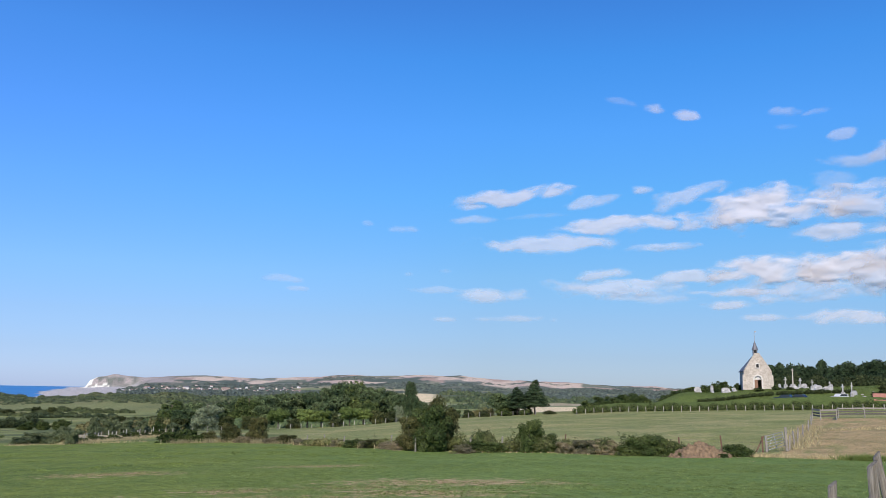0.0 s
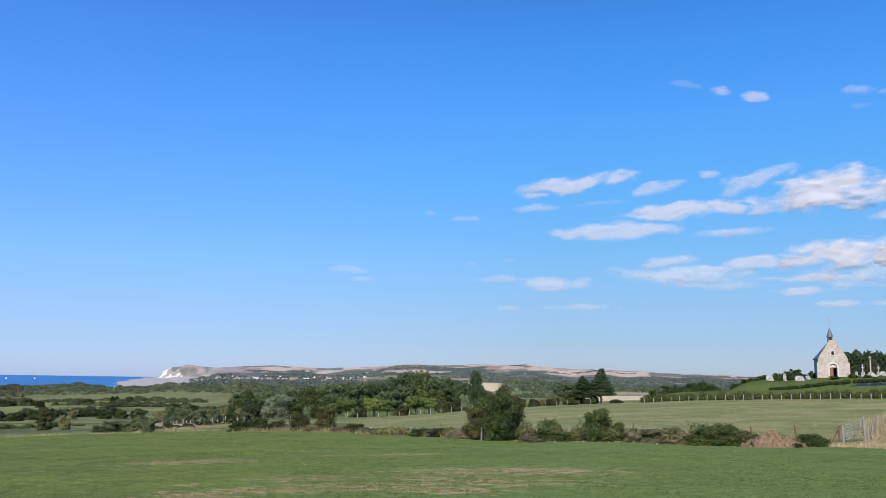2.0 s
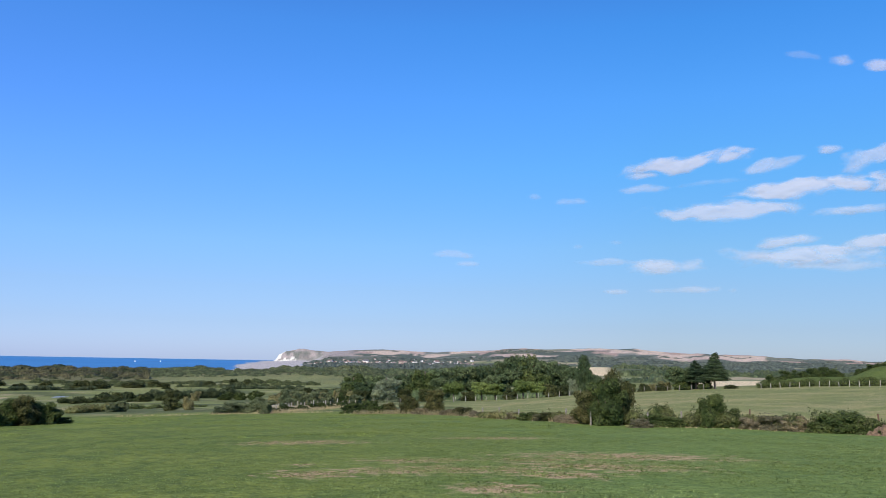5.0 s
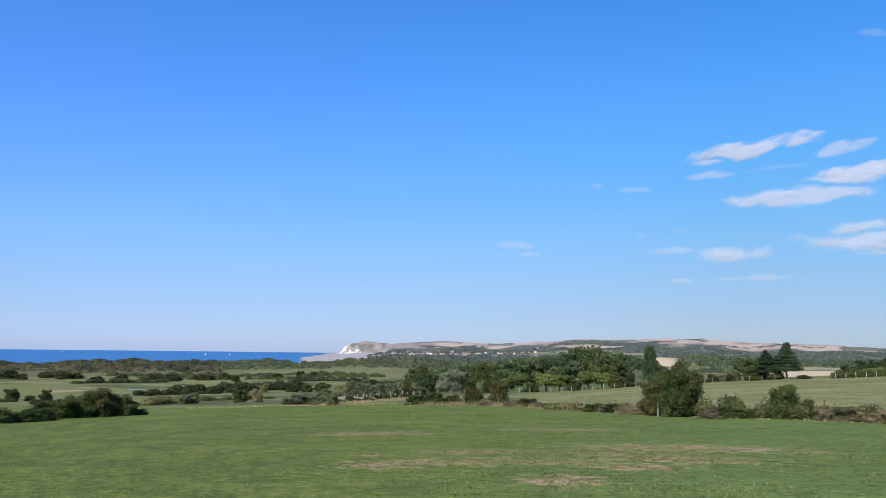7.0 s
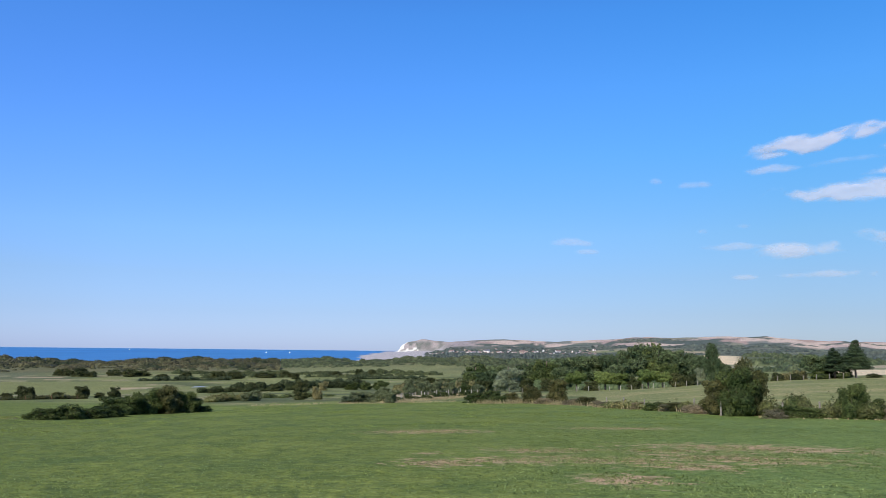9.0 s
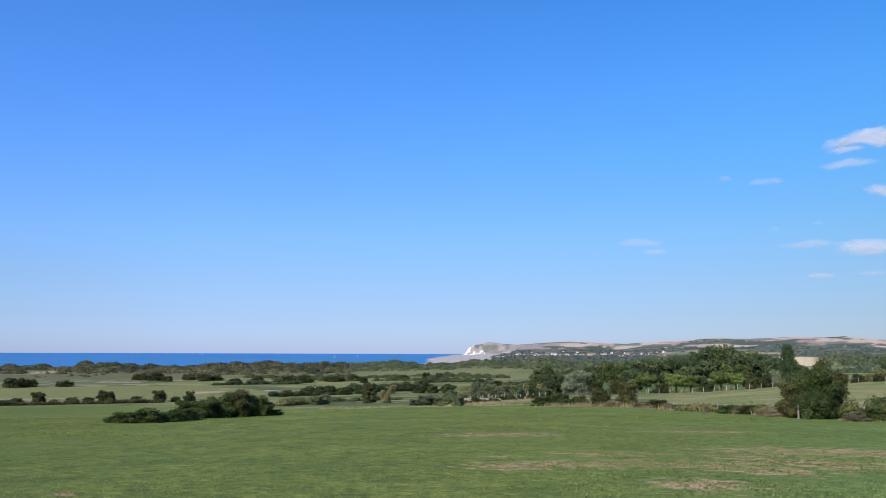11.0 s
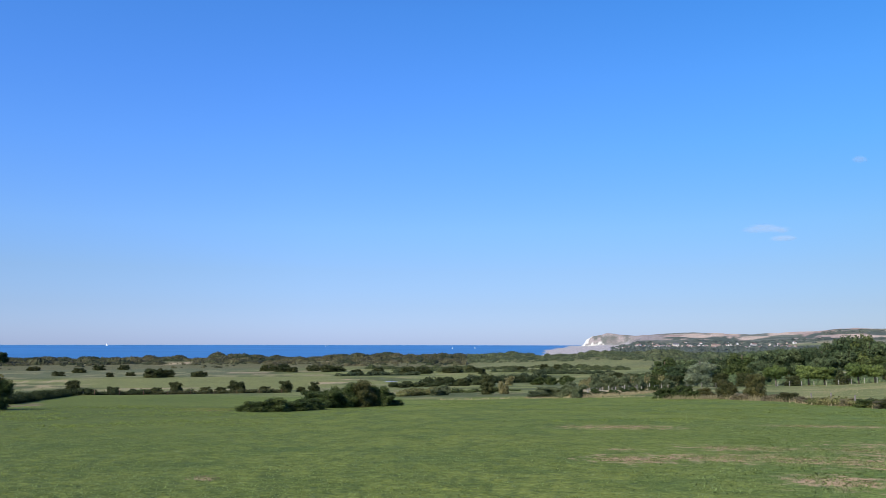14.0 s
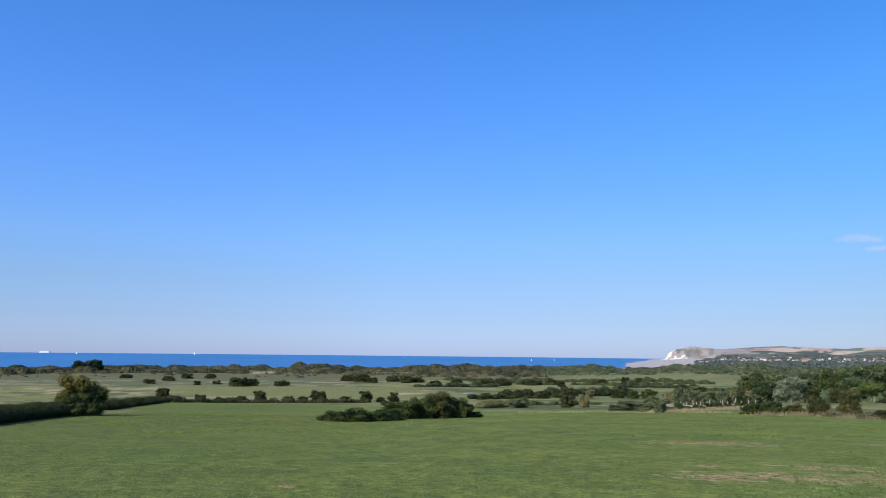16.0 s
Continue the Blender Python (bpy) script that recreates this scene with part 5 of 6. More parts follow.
    part("door_leaf", Geo().box(0.76, 0.45, 1.15, 0.06, 0.78, 2.26).mesh("door_leaf", M_DOOR, 0.01), ob, "open brown wooden door leaf")
    win = part("window", Geo().box(0, -0.36, 5.4, 0.6, 0.05, 0.8).mesh("window", M_INTERIOR_SHADE), ob, "small dark square window")
    g = Geo()
    for s in (-1, 1):
        g.box(s * 0.4, -0.42, 5.4, 0.2, 0.18, 1.2).box(0, -0.42, 5.4 + s * 0.5, 0.6, 0.18, 0.2)
    part("window_frame", g.mesh("window_frame", M_TRIM), win, "pale dressed stone surround")
    for s in (-1, 1):
        part("buttress", Geo().box(s * (half + 0.02), -0.1, 1.7, 0.5, 0.95, 3.4, None, 0.72).mesh("buttress", M_STONE, 0.03), ob)
    # bell turret: a slated square body with a steep pointed roof and a vane
    turret = part("bell_turret", Geo().box(-0.25, 1.3, 8.1, 1.05, 1.05, 2.2).mesh("bell_turret", M_SLATE, 0.03), ob, "slate-hung bell turret")
    part("louvre", Geo().box(-0.25, 0.76, 8.5, 0.6, 0.06, 0.8).mesh("louvre", M_INTERIOR_SHADE), turret)
    spire = Geo().add([(-0.25 + 0.82 * math.cos(a), 1.3 + 0.82 * math.sin(a), 9.0) for a in np.arange(8) * math.pi / 4 + 0.39] + [(-0.25, 1.3, 11.2)], [(i, (i + 1) % 8, 8) for i in range(8)] + [tuple(range(7, -1, -1))])
    part("spire", spire.mesh("spire", M_SLATE), turret, "pointed slate spire")
    g = Geo().tube((-0.25, 1.3, 11.0), (-0.25, 1.3, 13.3), 0.05, 0.04, 6).box(-0.25, 1.3, 12.4, 0.7, 0.06, 0.08).box(0.0, 1.3, 13.15, 0.45, 0.05, 0.28)
    part("weather_vane", g.mesh("weather_vane", M_GRANITE), turret, "thin iron cross with a weather vane")
    return ob


chapel()


# ---- the churchyard ----
def slab_tomb(az, r, h, w, mat, label, turn=-30):
    p = ground(az, r)
    ob = thing("tomb", label, "tomb", pose(p.x, p.y, p.z, 0, 0, turn), "churchyard tombs")
    w = w * 0.75
    part("slab", Geo().box(0, 0.9, 0.12, w * 1.1, 1.9, 0.4, None, 0.94).mesh("slab", mat, 0.02), ob)
    part("headstone", Geo().prism([(-w / 2, 0), (w / 2, 0), (w / 2, h * 0.75), (w * 0.25, h), (-w * 0.25, h), (-w / 2, h * 0.75)], 1.8, 2.0).mesh("headstone", mat, 0.01), ob)
    return ob


def cross_tomb(az, r, h, w, mat, label, turn=-30):
    p = ground(az, r)
    ob = thing("grave_cross", label, "grave cross", pose(p.x, p.y, p.z, 0, 0, turn), "churchyard crosses")
    w = w * 0.8
    part("plinth", Geo().box(0, 0, h * 0.17, w * 1.3, w, h * 0.34 + 0.3, None, 0.7).mesh("plinth", mat, 0.02), ob)
    part("cross", Geo().box(0, 0, h * 0.65, w * 0.3, w * 0.25, h * 0.72).box(0, 0, h * 0.78, w * 0.95, w * 0.25, w * 0.28).mesh("cross", mat, 0.01), ob)
    return ob


for az, r, h, w, mat, text in (
        (34.6, 212, 1.3, 2.0, M_TOMB, "low white stone tomb with a sloping slab"), (35.5, 213, 1.8, 0.9, M_TOMB, "white upright headstone with a rounded top"),
        (36.35, 212, 1.15, 2.6, M_TOMB, "wide white marble family tomb"), (36.85, 213, 0.9, 1.3, M_TOMB, "low white marble tomb in the churchyard"),
        (35.0, 199.5, 0.7, 0.7, M_TOMB, "small white tomb with flowers on the slope"), (35.25, 199.5, 0.5, 0.7, M_TOMB, "small white tomb on the slope"),
        (36.35, 199, 0.9, 0.5, M_TOMB, "narrow white headstone on the slope"), (36.5, 199, 0.4, 0.8, M_TOMB, "small white tomb on the slope"),
        (39.6, 213, 1.2, 0.9, M_GRANITE, "grey granite headstone beside the chapel"), (41.05, 213, 1.1, 1.6, M_TOMB, "low white marble tomb in the churchyard"),
        (41.7, 207, 1.2, 1.3, M_GRANITE, "dark granite family tomb with a gabled top"), (41.85, 207, 1.0, 2.0, M_TOMB, "low white marble tomb beside the monuments"),
        (42.35, 206, 0.9, 2.0, M_TOMB, "low white marble tomb beside the monuments"), (42.6, 204, 1.9, 0.9, M_TOMB, "white upright headstone with a rounded top"),
        (42.85, 202, 0.6, 1.3, M_TOMB, "low white marble tomb in the churchyard"), (43.3, 202, 0.7, 0.9, M_TOMB, "low white marble tomb in the churchyard"),
        (43.88, 200.5, 1.6, 1.3, M_GRANITE, "dark polished granite headstone"), (44.3, 201, 0.8, 0.7, M_TOMB, "small weathered grave among the churchyard tombs"),
        (44.9, 203, 0.8, 0.8, M_GRANITE, "small weathered grave among the churchyard tombs")):
    slab_tomb(az, r, h, w, mat, text)
for az, r, h, w, text in ((39.87, 216, 2.8, 0.95, "tall white stone monument with a cross"), (40.72, 216, 2.4, 0.95, "tall white stone monument with a cross"),
                          (41.4, 207, 2.2, 0.8, "white stone pillar monument with a small cross"), (43.1, 201, 2.7, 0.95, "white stone grave cross on a broad plinth"),
                          (43.6, 200, 3.4, 0.8, "tall grey-white grave cross with a slender shaft"), (42.4, 209, 1.5, 0.7, "white stone grave cross on a plinth")):
    cross_tomb(az, r, h, w, M_TOMB, text)


def calvary():
    p = ground(40.3, 209)
    ob = thing("calvary_cross", "tall slender pale stone cross on a stepped base", "stone cross", pose(p.x, p.y, p.z, 0, 0, -30))
    for k in range(3):
        part("step", Geo().box(0, 0, 0.2 + 0.35 * k, 2.2 - 0.6 * k, 2.2 - 0.6 * k, 0.36, None, 0.96).mesh("step", M_TOMB, 0.02), ob)
    part("shaft", Geo().box(0, 0, 2.4, 0.27, 0.27, 3.0, None, 0.75).mesh("shaft", M_STONE, 0.03), ob)
    part("cross_head", Geo().box(0, 0, 4.2, 0.16, 0.14, 0.9).box(0, 0, 4.3, 0.6, 0.14, 0.16).mesh("cross_head", M_STONE, 0.02), ob)


calvary()


# ---- parked cars and the building beside the plantation ----
def car(az, r, turn, colour, label):
    p = ground(az, r)
    paint = plain("car_paint", colour, 0.25, 0.2, 1, 0.05)
    ob = thing("car", label, "car", pose(p.x, p.y, p.z, 0, 0, turn), "parked cars")
    body = Geo().prism([(-2.1, 0.35), (2.1, 0.35), (2.15, 0.7), (1.9, 0.85), (0.95, 0.95), (-1.9, 1.0), (-2.12, 0.8)], -0.85, 0.85)
    part("body", body.mesh("car_body", paint, 0.05), ob)
    part("cabin", Geo().prism([(-1.85, 0.95), (1.0, 0.93), (0.35, 1.45), (-1.35, 1.48)], -0.72, 0.72).mesh("car_cabin", paint, 0.04), ob)
    part("window", Geo().prism([(-1.6, 1.0), (0.78, 0.98), (0.25, 1.38), (-1.3, 1.4)], -0.74, 0.74).mesh("car_window", M_GLASS), ob, "dark side windows")
    for x in (-1.3, 1.3):
        for y in (-0.78, 0.78):
            w = part("wheel", Geo().tube((x, y - 0.1, 0.31), (x, y + 0.1, 0.31), 0.31, 0.31, 14).mesh("wheel", M_TYRE), ob)
            part("rim", Geo().tube((x, y - 0.115, 0.31), (x, y + 0.115, 0.31), 0.18, 0.18, 10).mesh("rim", M_STEEL), w)


car(39.75, 198, 120, (0.035, 0.06, 0.075), "dark blue-green parked car on the churchyard verge")
car(40.55, 197.7, 112, (0.03, 0.035, 0.045), "black parked car on the churchyard verge")
car(42.9, 198, 188, (0.75, 0.75, 0.75), "white parked car beside the tombs")


def house(name, label, x, y, turn, w, d, h, rise, wall, roof, storeys=1, z=None, windows=3, group=""):
    zz = float(land(x, y)) if z is None else z
    ob = thing(name, label, "house", pose(x, y, zz - 0.3, 0, 0, turn), group)
    part("wall", Geo().prism([(-d / 2, 0), (d / 2, 0), (d / 2, h), (0, h + rise), (-d / 2, h)], -w / 2, w / 2).mesh("house_wall", wall), ob)
    for s in (-1, 1):
        part("roof", Geo().prism([(s * (d / 2 + 0.35), h - 0.25), (s * (d / 2 + 0.35), h - 0.05), (0, h + rise + 0.25), (0, h + rise + 0.02)], -w / 2 - 0.3, w / 2 + 0.3).mesh("house_roof", roof), ob)
    for k in range(windows):
        yy = (k + 0.5) / windows * w - w / 2
        for s in (-1, 1):
            part("window", Geo().box(s * (d / 2 + 0.01), yy, h * 0.55, 0.06, 1.0, 1.3).mesh("house_window", M_GLASS), ob)
    return ob


x, y = at(46.4, 197)
house("barn", "low building with a red tiled roof beside the plantation", x, y, 48, 11, 6, 1.0, 1.1, M_RENDER, M_RED)

# ---- the village under the headland ----
gen = random.Random(12)
models = []
for k, (wall, roof, h) in enumerate(((M_RENDER, M_TILE, 4.5), (M_RENDER, M_SLATE, 5.5), (M_CREAM, M_TILE, 4.0), (M_RENDER, M_TILE, 6.5))):
    x, y = at(-1.5 + 2.4 * k, 2150)
    models.append(house("house", ("white house with a red tiled roof in the far village", "white house with a slate roof in the far village", "cream house with a red roof in the far village", "tall white house with a red roof in the far village")[k],
                        x, y, 60 + 20 * k, 13, 8, h, 3.5, wall, roof, 1, None, 3, "village houses"))
for k in range(130):
    az = -3.3 + 4.0 * gen.random() ** 0.8 if k < 36 else gen.uniform(-0.2, 9.0)
    r = gen.uniform(2000, 2330) if az < 1 else gen.uniform(1880, 2200) if k % 5 else gen.uniform(2200, 2420)
    x, y = at(az, r)
    copy_thing(models[gen.randrange(4)], pose(x, y, float(land(x, y)) - 0.3, 0, 0, gen.uniform(0, 180)) @ Matrix.Diagonal((gen.uniform(0.4, 0.7), gen.uniform(0.3, 0.65), gen.uniform(0.4, 0.68), 1)))


# ---- woods, scrub and dune bushes too many to count ----
def canopy(name, label, sector, steps, layers, keep, mat, leaves, size, seed, category="scrub"):
    """Scrub grown together: rounded bush heads of several sizes pushed into one another, rough with twigs and set with leaves.
    sector: bearings and distances; steps: degrees and metres; layers: rows of spacing, least and greatest radius, stretch upwards."""
    g = np.random.default_rng(seed)
    az, r = np.arange(sector[0], sector[1], steps[0]), np.arange(sector[2], sector[3], steps[1])
    az, r = np.meshgrid(np.radians(az), r, indexing="ij")
    az = az + g.uniform(-0.35, 0.35, az.shape) * radians(steps[0])
    r = r + g.uniform(-0.35, 0.35, r.shape) * steps[1]
    x, y = r * np.sin(az), r * np.cos(az)
    top = np.zeros(x.shape)
    for k, (cell, r0, r1, tall) in enumerate(layers):
        i, j = np.floor(x / cell), np.floor(y / cell)
        for di in (-1, 0, 1):
            for dj in (-1, 0, 1):
                u, v = i + di, j + dj
                a, b, c, e = (np.modf(np.abs(np.sin(u * 127.1 + v * 311.7 + (seed + 13 * k) * 7.7 + q) * 43758.5453))[0] for q in (0.0, 2.3, 4.1, 6.7))
                cx, cy, rad = (u + 0.5 + 0.7 * (a - 0.5)) * cell, (v + 0.5 + 0.7 * (b - 0.5)) * cell, r0 + (r1 - r0) * c
                dome = np.clip(1 - ((x - cx) ** 2 + (y - cy) ** 2) / rad ** 2, 0, 1) ** 0.62 * rad * tall * (0.75 + 0.5 * e)
                far = np.hypot(cx, cy)
                inside = (far - rad > sector[2] + steps[1]) & (far + rad < sector[3] - steps[1])
                top = np.maximum(top, np.where(inside & (e < keep(cx, cy)), dome, 0))
    grown_here = top > 0.05 * layers[0][2]
    rough = top * (0.80 + 0.40 * g.random(top.shape))
    z = land(x, y) + np.where(grown_here, rough, -0.3)
    p = np.stack((x, y, z), -1).reshape(-1, 3)
    i = np.arange(x.size).reshape(x.shape)
    q = np.stack((i[:-1, :-1], i[1:, :-1], i[1:, 1:], i[:-1, 1:]), -1).reshape(-1, 4)
    q = q[grown_here.ravel()[q].any(1)]
    # every spray of the canopy is a leaf of its own
    tall_ones = np.flatnonzero(grown_here.ravel())
    q = np.concatenate((q[:, :3], q[:, (0, 2, 3)]))
    p0, q = p[q].reshape(-1, 3), np.arange(q.size).reshape(-1, 3)
    leaves, size = int(leaves * 1.9), size * 0.85
    pick = g.choice(tall_ones, leaves)
    spots = p[pick] + g.normal(0, 1, (leaves, 3)) * (radians(steps[0]) * sector[2] * 0.5, steps[1] * 0.3, size * 0.5)
    lv, lf = leaf_blades(spots, np.tile((0.0, -0.5, 0.7), (leaves, 1)), size, g, 0.7, 0.6)
    me = raw_mesh(name, np.concatenate((p0, lv)), np.concatenate((q, lf + len(p0))), mat)
    return tagged(new(name, me), label, category, "", "stuff")


def grown(scale, squash, cover, seed, most=0.95):
    return lambda x, y: most * step(cover - 0.03, cover + 0.05, fbm(x / scale, y / (scale * squash), 3, seed))


def shore_wood(x, y):
    az = np.degrees(np.arctan2(x, y))
    return step(-1, 4, az) * grown(80, 0.3, 0.52, 35)(x, y)


def inland(x, y):
    az, r = np.degrees(np.arctan2(x, y)), np.hypot(x, y)
    open_field = step(13.0, 13.8, az) * step(18.2, 17.4, az) * step(540, 600, r) + step(21.4, 22, az) * step(27.8, 27.2, az) * step(700, 640, r)
    return step(0.3, 2.0, az) * (1 - open_strip(az, r)) * (1 - np.clip(open_field, 0, 1)) * grown(110, 0.4, 0.47, 36)(x, y)


def village_wood(x, y):
    az, r = np.degrees(np.arctan2(x, y)), np.hypot(x, y)
    return (1 - open_strip(az, r)) * (1 - step(12.4, 13, az) * step(18.6, 18, az) * step(1350, 1250, r)) * step(-3.4, -2.6, az) * np.maximum(step(8, 10, az), 0.45 + 0.55 * step(2000, 1800, r)) * grown(240, 0.4, 0.46, 37)(x, y)


def hill_wood(x, y):
    az = np.degrees(np.arctan2(x, y))
    return step(9, 12, az) * grown(260, 0.2, 0.71, 38)(x, y)


THICKETS = ((-6.6, 2.6, 497, 5), (-15.2, 2.8, 456, 10), (-11.0, 1.6, 470, 6), (-18.6, 1.4, 490, 7), (-9.0, 2.4, 425, 5), (-13.6, 1.6, 428, 4), (-3.6, 1.6, 468, 6),
            (-17.2, 1.2, 415, 4), (-5.6, 1.4, 412, 4), (-22.0, 0.8, 470, 5))


def pasture_cover(x, y):
    """Long thickets: rows of bearing, half width in degrees, distance and half depth."""
    az, r = np.degrees(np.arctan2(x, y)), np.hypot(x, y)
    cover = np.zeros(np.shape(x))
    for a0, wa, d0, wd in THICKETS:
        inside = ((az - a0) / wa) ** 2 + ((r - d0 - 4 * np.sin(az * 2.1 + d0)) / wd) ** 2
        cover = np.maximum(cover, step(1.25, 0.7, inside))
    return 0.95 * cover


def dune_cover(x, y):
    return grown(45, 0.6, 0.34, 31)(x, y) * (0.05 + 0.95 * step(518, 556, np.hypot(x, y) + 70 * (fbm(x / 60, y / 60, 3, 30) - 0.5)))


canopy("dune_scrub", "dark olive and brown scrub covering the dunes along the shore", (-52, -13, 505, 640), (0.085, 1.4), ((15.0, 4.0, 8.0, 0.40), (6.0, 1.6, 3.8, 0.52), (3.0, 0.9, 1.8, 0.6)), dune_cover, M_SCRUB, 19000, 0.40, 1)
canopy("dune_scrub", "dark green scrub and low wood on the inner dunes", (-13, 6, 536, 645), (0.085, 1.4), ((13.0, 3.4, 6.6, 0.36), (5.5, 1.6, 3.4, 0.48), (3.0, 0.9, 1.8, 0.55)), lambda x, y: 0.75 * dune_cover(x, y), M_HAZED_DUNE, 11000, 0.40, 2)
canopy("pasture_scrub", "bands of dark hedgerow scrub on the coastal plain", (-24, 2, 400, 522), (0.09, 1.0), ((6.5, 2.0, 4.0, 0.62), (2.8, 0.9, 1.8, 0.75)), pasture_cover, M_THICKET, 14000, 0.26, 3)
canopy("far_wood", "dark green woodland on the low ground behind the shore", (-7, 15, 440, 530), (0.10, 1.3), ((8.0, 2.6, 5.0, 0.85), (4.0, 1.4, 2.6, 0.9)), shore_wood, M_WOOD, 8000, 0.36, 5, "wood")
canopy("far_wood", "green woodland between the copse and the hills", (0, 37, 530, 950), (0.11, 2.4), ((10.0, 3.0, 5.5, 0.95), (6.0, 2.0, 3.4, 1.0)), inland, M_WOOD, 16000, 0.55, 6, "wood")
canopy("far_wood", "dark woods round the village and below the hills", (-3.4, 37, 950, 2640), (0.13, 9.0), ((15.0, 4.5, 8.0, 0.8), (9.0, 3.0, 5.0, 0.9)), village_wood, M_HAZED_WOOD, 14000, 1.0, 7, "wood")
canopy("far_wood", "dark copses and hedges on the far hills", (7, 37, 2640, 3150), (0.13, 9.0), ((15.0, 4.0, 7.0, 0.7), (9.0, 3.0, 5.0, 0.8)), hill_wood, M_HAZED_WOOD, 2000, 1.0, 8, "wood")
canopy("far_wood", "green undergrowth filling the copse", (-1.5, 15.6, 212, 262), (0.15, 0.7), ((5.0, 1.8, 3.2, 0.85), (2.6, 1.0, 1.7, 1.0)), lambda x, y: 0.72, M_DARK, 26000, 0.19, 10, "wood")


# ---- grass ----
def tufts(name, label, spots, blades, height, mat, seed, width=0.012, spread=0.45, lean=2.4):
    """Grass tufts: a few bent blades each, rows of x and y."""
    g = np.random.default_rng(seed)
    spots = np.asarray(spots)
    k = np.repeat(np.arange(len(spots)), blades)
    h = height * g.uniform(0.5, 1.3, len(k))
    x, y = spots[k, 0] + g.normal(0, height * spread, len(k)), spots[k, 1] + g.normal(0, height * spread, len(k))
    z = land(x, y) - 0.01
    a = g.uniform(0, 6.283, len(k))
    lean = h * g.uniform(lean / 3, lean, len(k))
    side = np.stack((np.cos(a), np.sin(a), np.zeros(len(k))), 1) * (width * g.uniform(0.7, 1.4, len(k)))[:, None]
    root = np.stack((x, y, z), 1)
    tip = root + np.stack((-np.sin(a) * lean, np.cos(a) * lean, h), 1)
    v = np.stack((root - side, root + side, tip), 1).reshape(-1, 3)
    f = np.arange(3 * len(k)).reshape(-1, 3)
    return tagged(new(name, raw_mesh(name, v, f, mat)), label, "grass", "", "stuff")


def meadow_spots(count, r0, r1, seed, low=0.0, scale=3.0, az0=-50, az1=48, power=1.5):
    g = np.random.default_rng(seed)
    az, r = g.uniform(az0, az1, count * 3), (g.uniform(r0 ** power, r1 ** power, count * 3)) ** (1 / power)
    x, y = r * np.sin(np.radians(az)), r * np.cos(np.radians(az))
    ok = np.flatnonzero(fbm(x / scale, y / scale, 3, seed) > low)[:count]
    return np.stack((x[ok], y[ok]), 1)


tufts("meadow_grass", "short grazed green grass of the meadow", meadow_spots(60000, 12, 45, 51, 0.30, 1.2, -50, 48, 1.2), 2, 0.034, M_GRASS, 52, 0.011)
tufts("meadow_grass", "thicker tussocks of bright grass in the meadow", meadow_spots(20000, 12, 70, 61, 0.46, 1.8, -50, 48, 1.2), 4, 0.036, M_GRASS, 62, 0.012, 1.4, 1.6)
tufts("meadow_clover", "low clover patches in the grazed meadow", meadow_spots(16000, 12, 70, 63, 0.48, 1.6, -50, 48, 1.2), 5, 0.03, M_CLOVER, 64, 0.014, 1.8, 1.8)
tufts("clover_flowers", "tiny pale clover heads dotted over the meadow", meadow_spots(4200, 12, 48, 67, 0.42, 2.5, -50, 48, 1.2), 2, 0.02, M_FLOWER, 68, 0.012, 2.0)
tufts("meadow_weeds", "darker weeds and clover in the meadow", meadow_spots(3600, 13, 85, 53, 0.55, 3.0, -50, 48, 1.3), 13, 0.034, M_WEED, 54, 0.016, 4.0, 2.0)
tufts("meadow_weeds", "dark thistles scattered on the far meadow", meadow_spots(1300, 42, 108, 55, 0.55, 5.0, -46, 14), 16, 0.075, M_WEED, 56, 0.05, 4.5)

tufts("meadow_clover", "rank bright clumps of clover in the near meadow", meadow_spots(2600, 14, 60, 84, 0.50, 3.0, 2, 50, 1.2), 14, 0.042, M_CLOVER, 85, 0.018, 2.8, 2.0)
tufts("meadow_weeds", "dark leafy weed clumps in the near meadow", meadow_spots(1700, 17, 62, 86, 0.50, 4.0, 2, 50, 1.2), 14, 0.042, M_WEED, 87, 0.018, 3.0, 2.0)


def bare_spots(count, seed):
    """Places on the trampled, bare parts of the meadow."""
    p = meadow_spots(400000, 14, 46, seed, 0.0, 3.0, -34, 26)
    return p[meadow_wear(p[:, 0], p[:, 1]) > np.random.default_rng(seed).uniform(0.25, 0.9, len(p))][:count]


def edge_spots(count, az0, r0, az1, r1, spread, seed):
    g = np.random.default_rng(seed)
    t = g.uniform(0, 1, count)
    a, b = np.array(at(az0, r0)), np.array(at(az1, r1))
    return a + (b - a) * t[:, None] + g.normal(0, spread, (count, 2))


tufts("earth_clods", "small dry clods on the bare parts of the meadow", bare_spots(2600, 90), 6, 0.018, M_EARTH, 91, 0.022, 1.6)
tufts("dry_stubs", "dry grass stubs on the bare parts of the meadow", bare_spots(900, 92), 6, 0.024, M_STRAW, 93, 0.01, 2.2)
tufts("meadow_weeds", "green weeds pushing through the bare parts of the meadow", bare_spots(900, 94), 8, 0.034, M_WEED, 95, 0.016, 2.4)
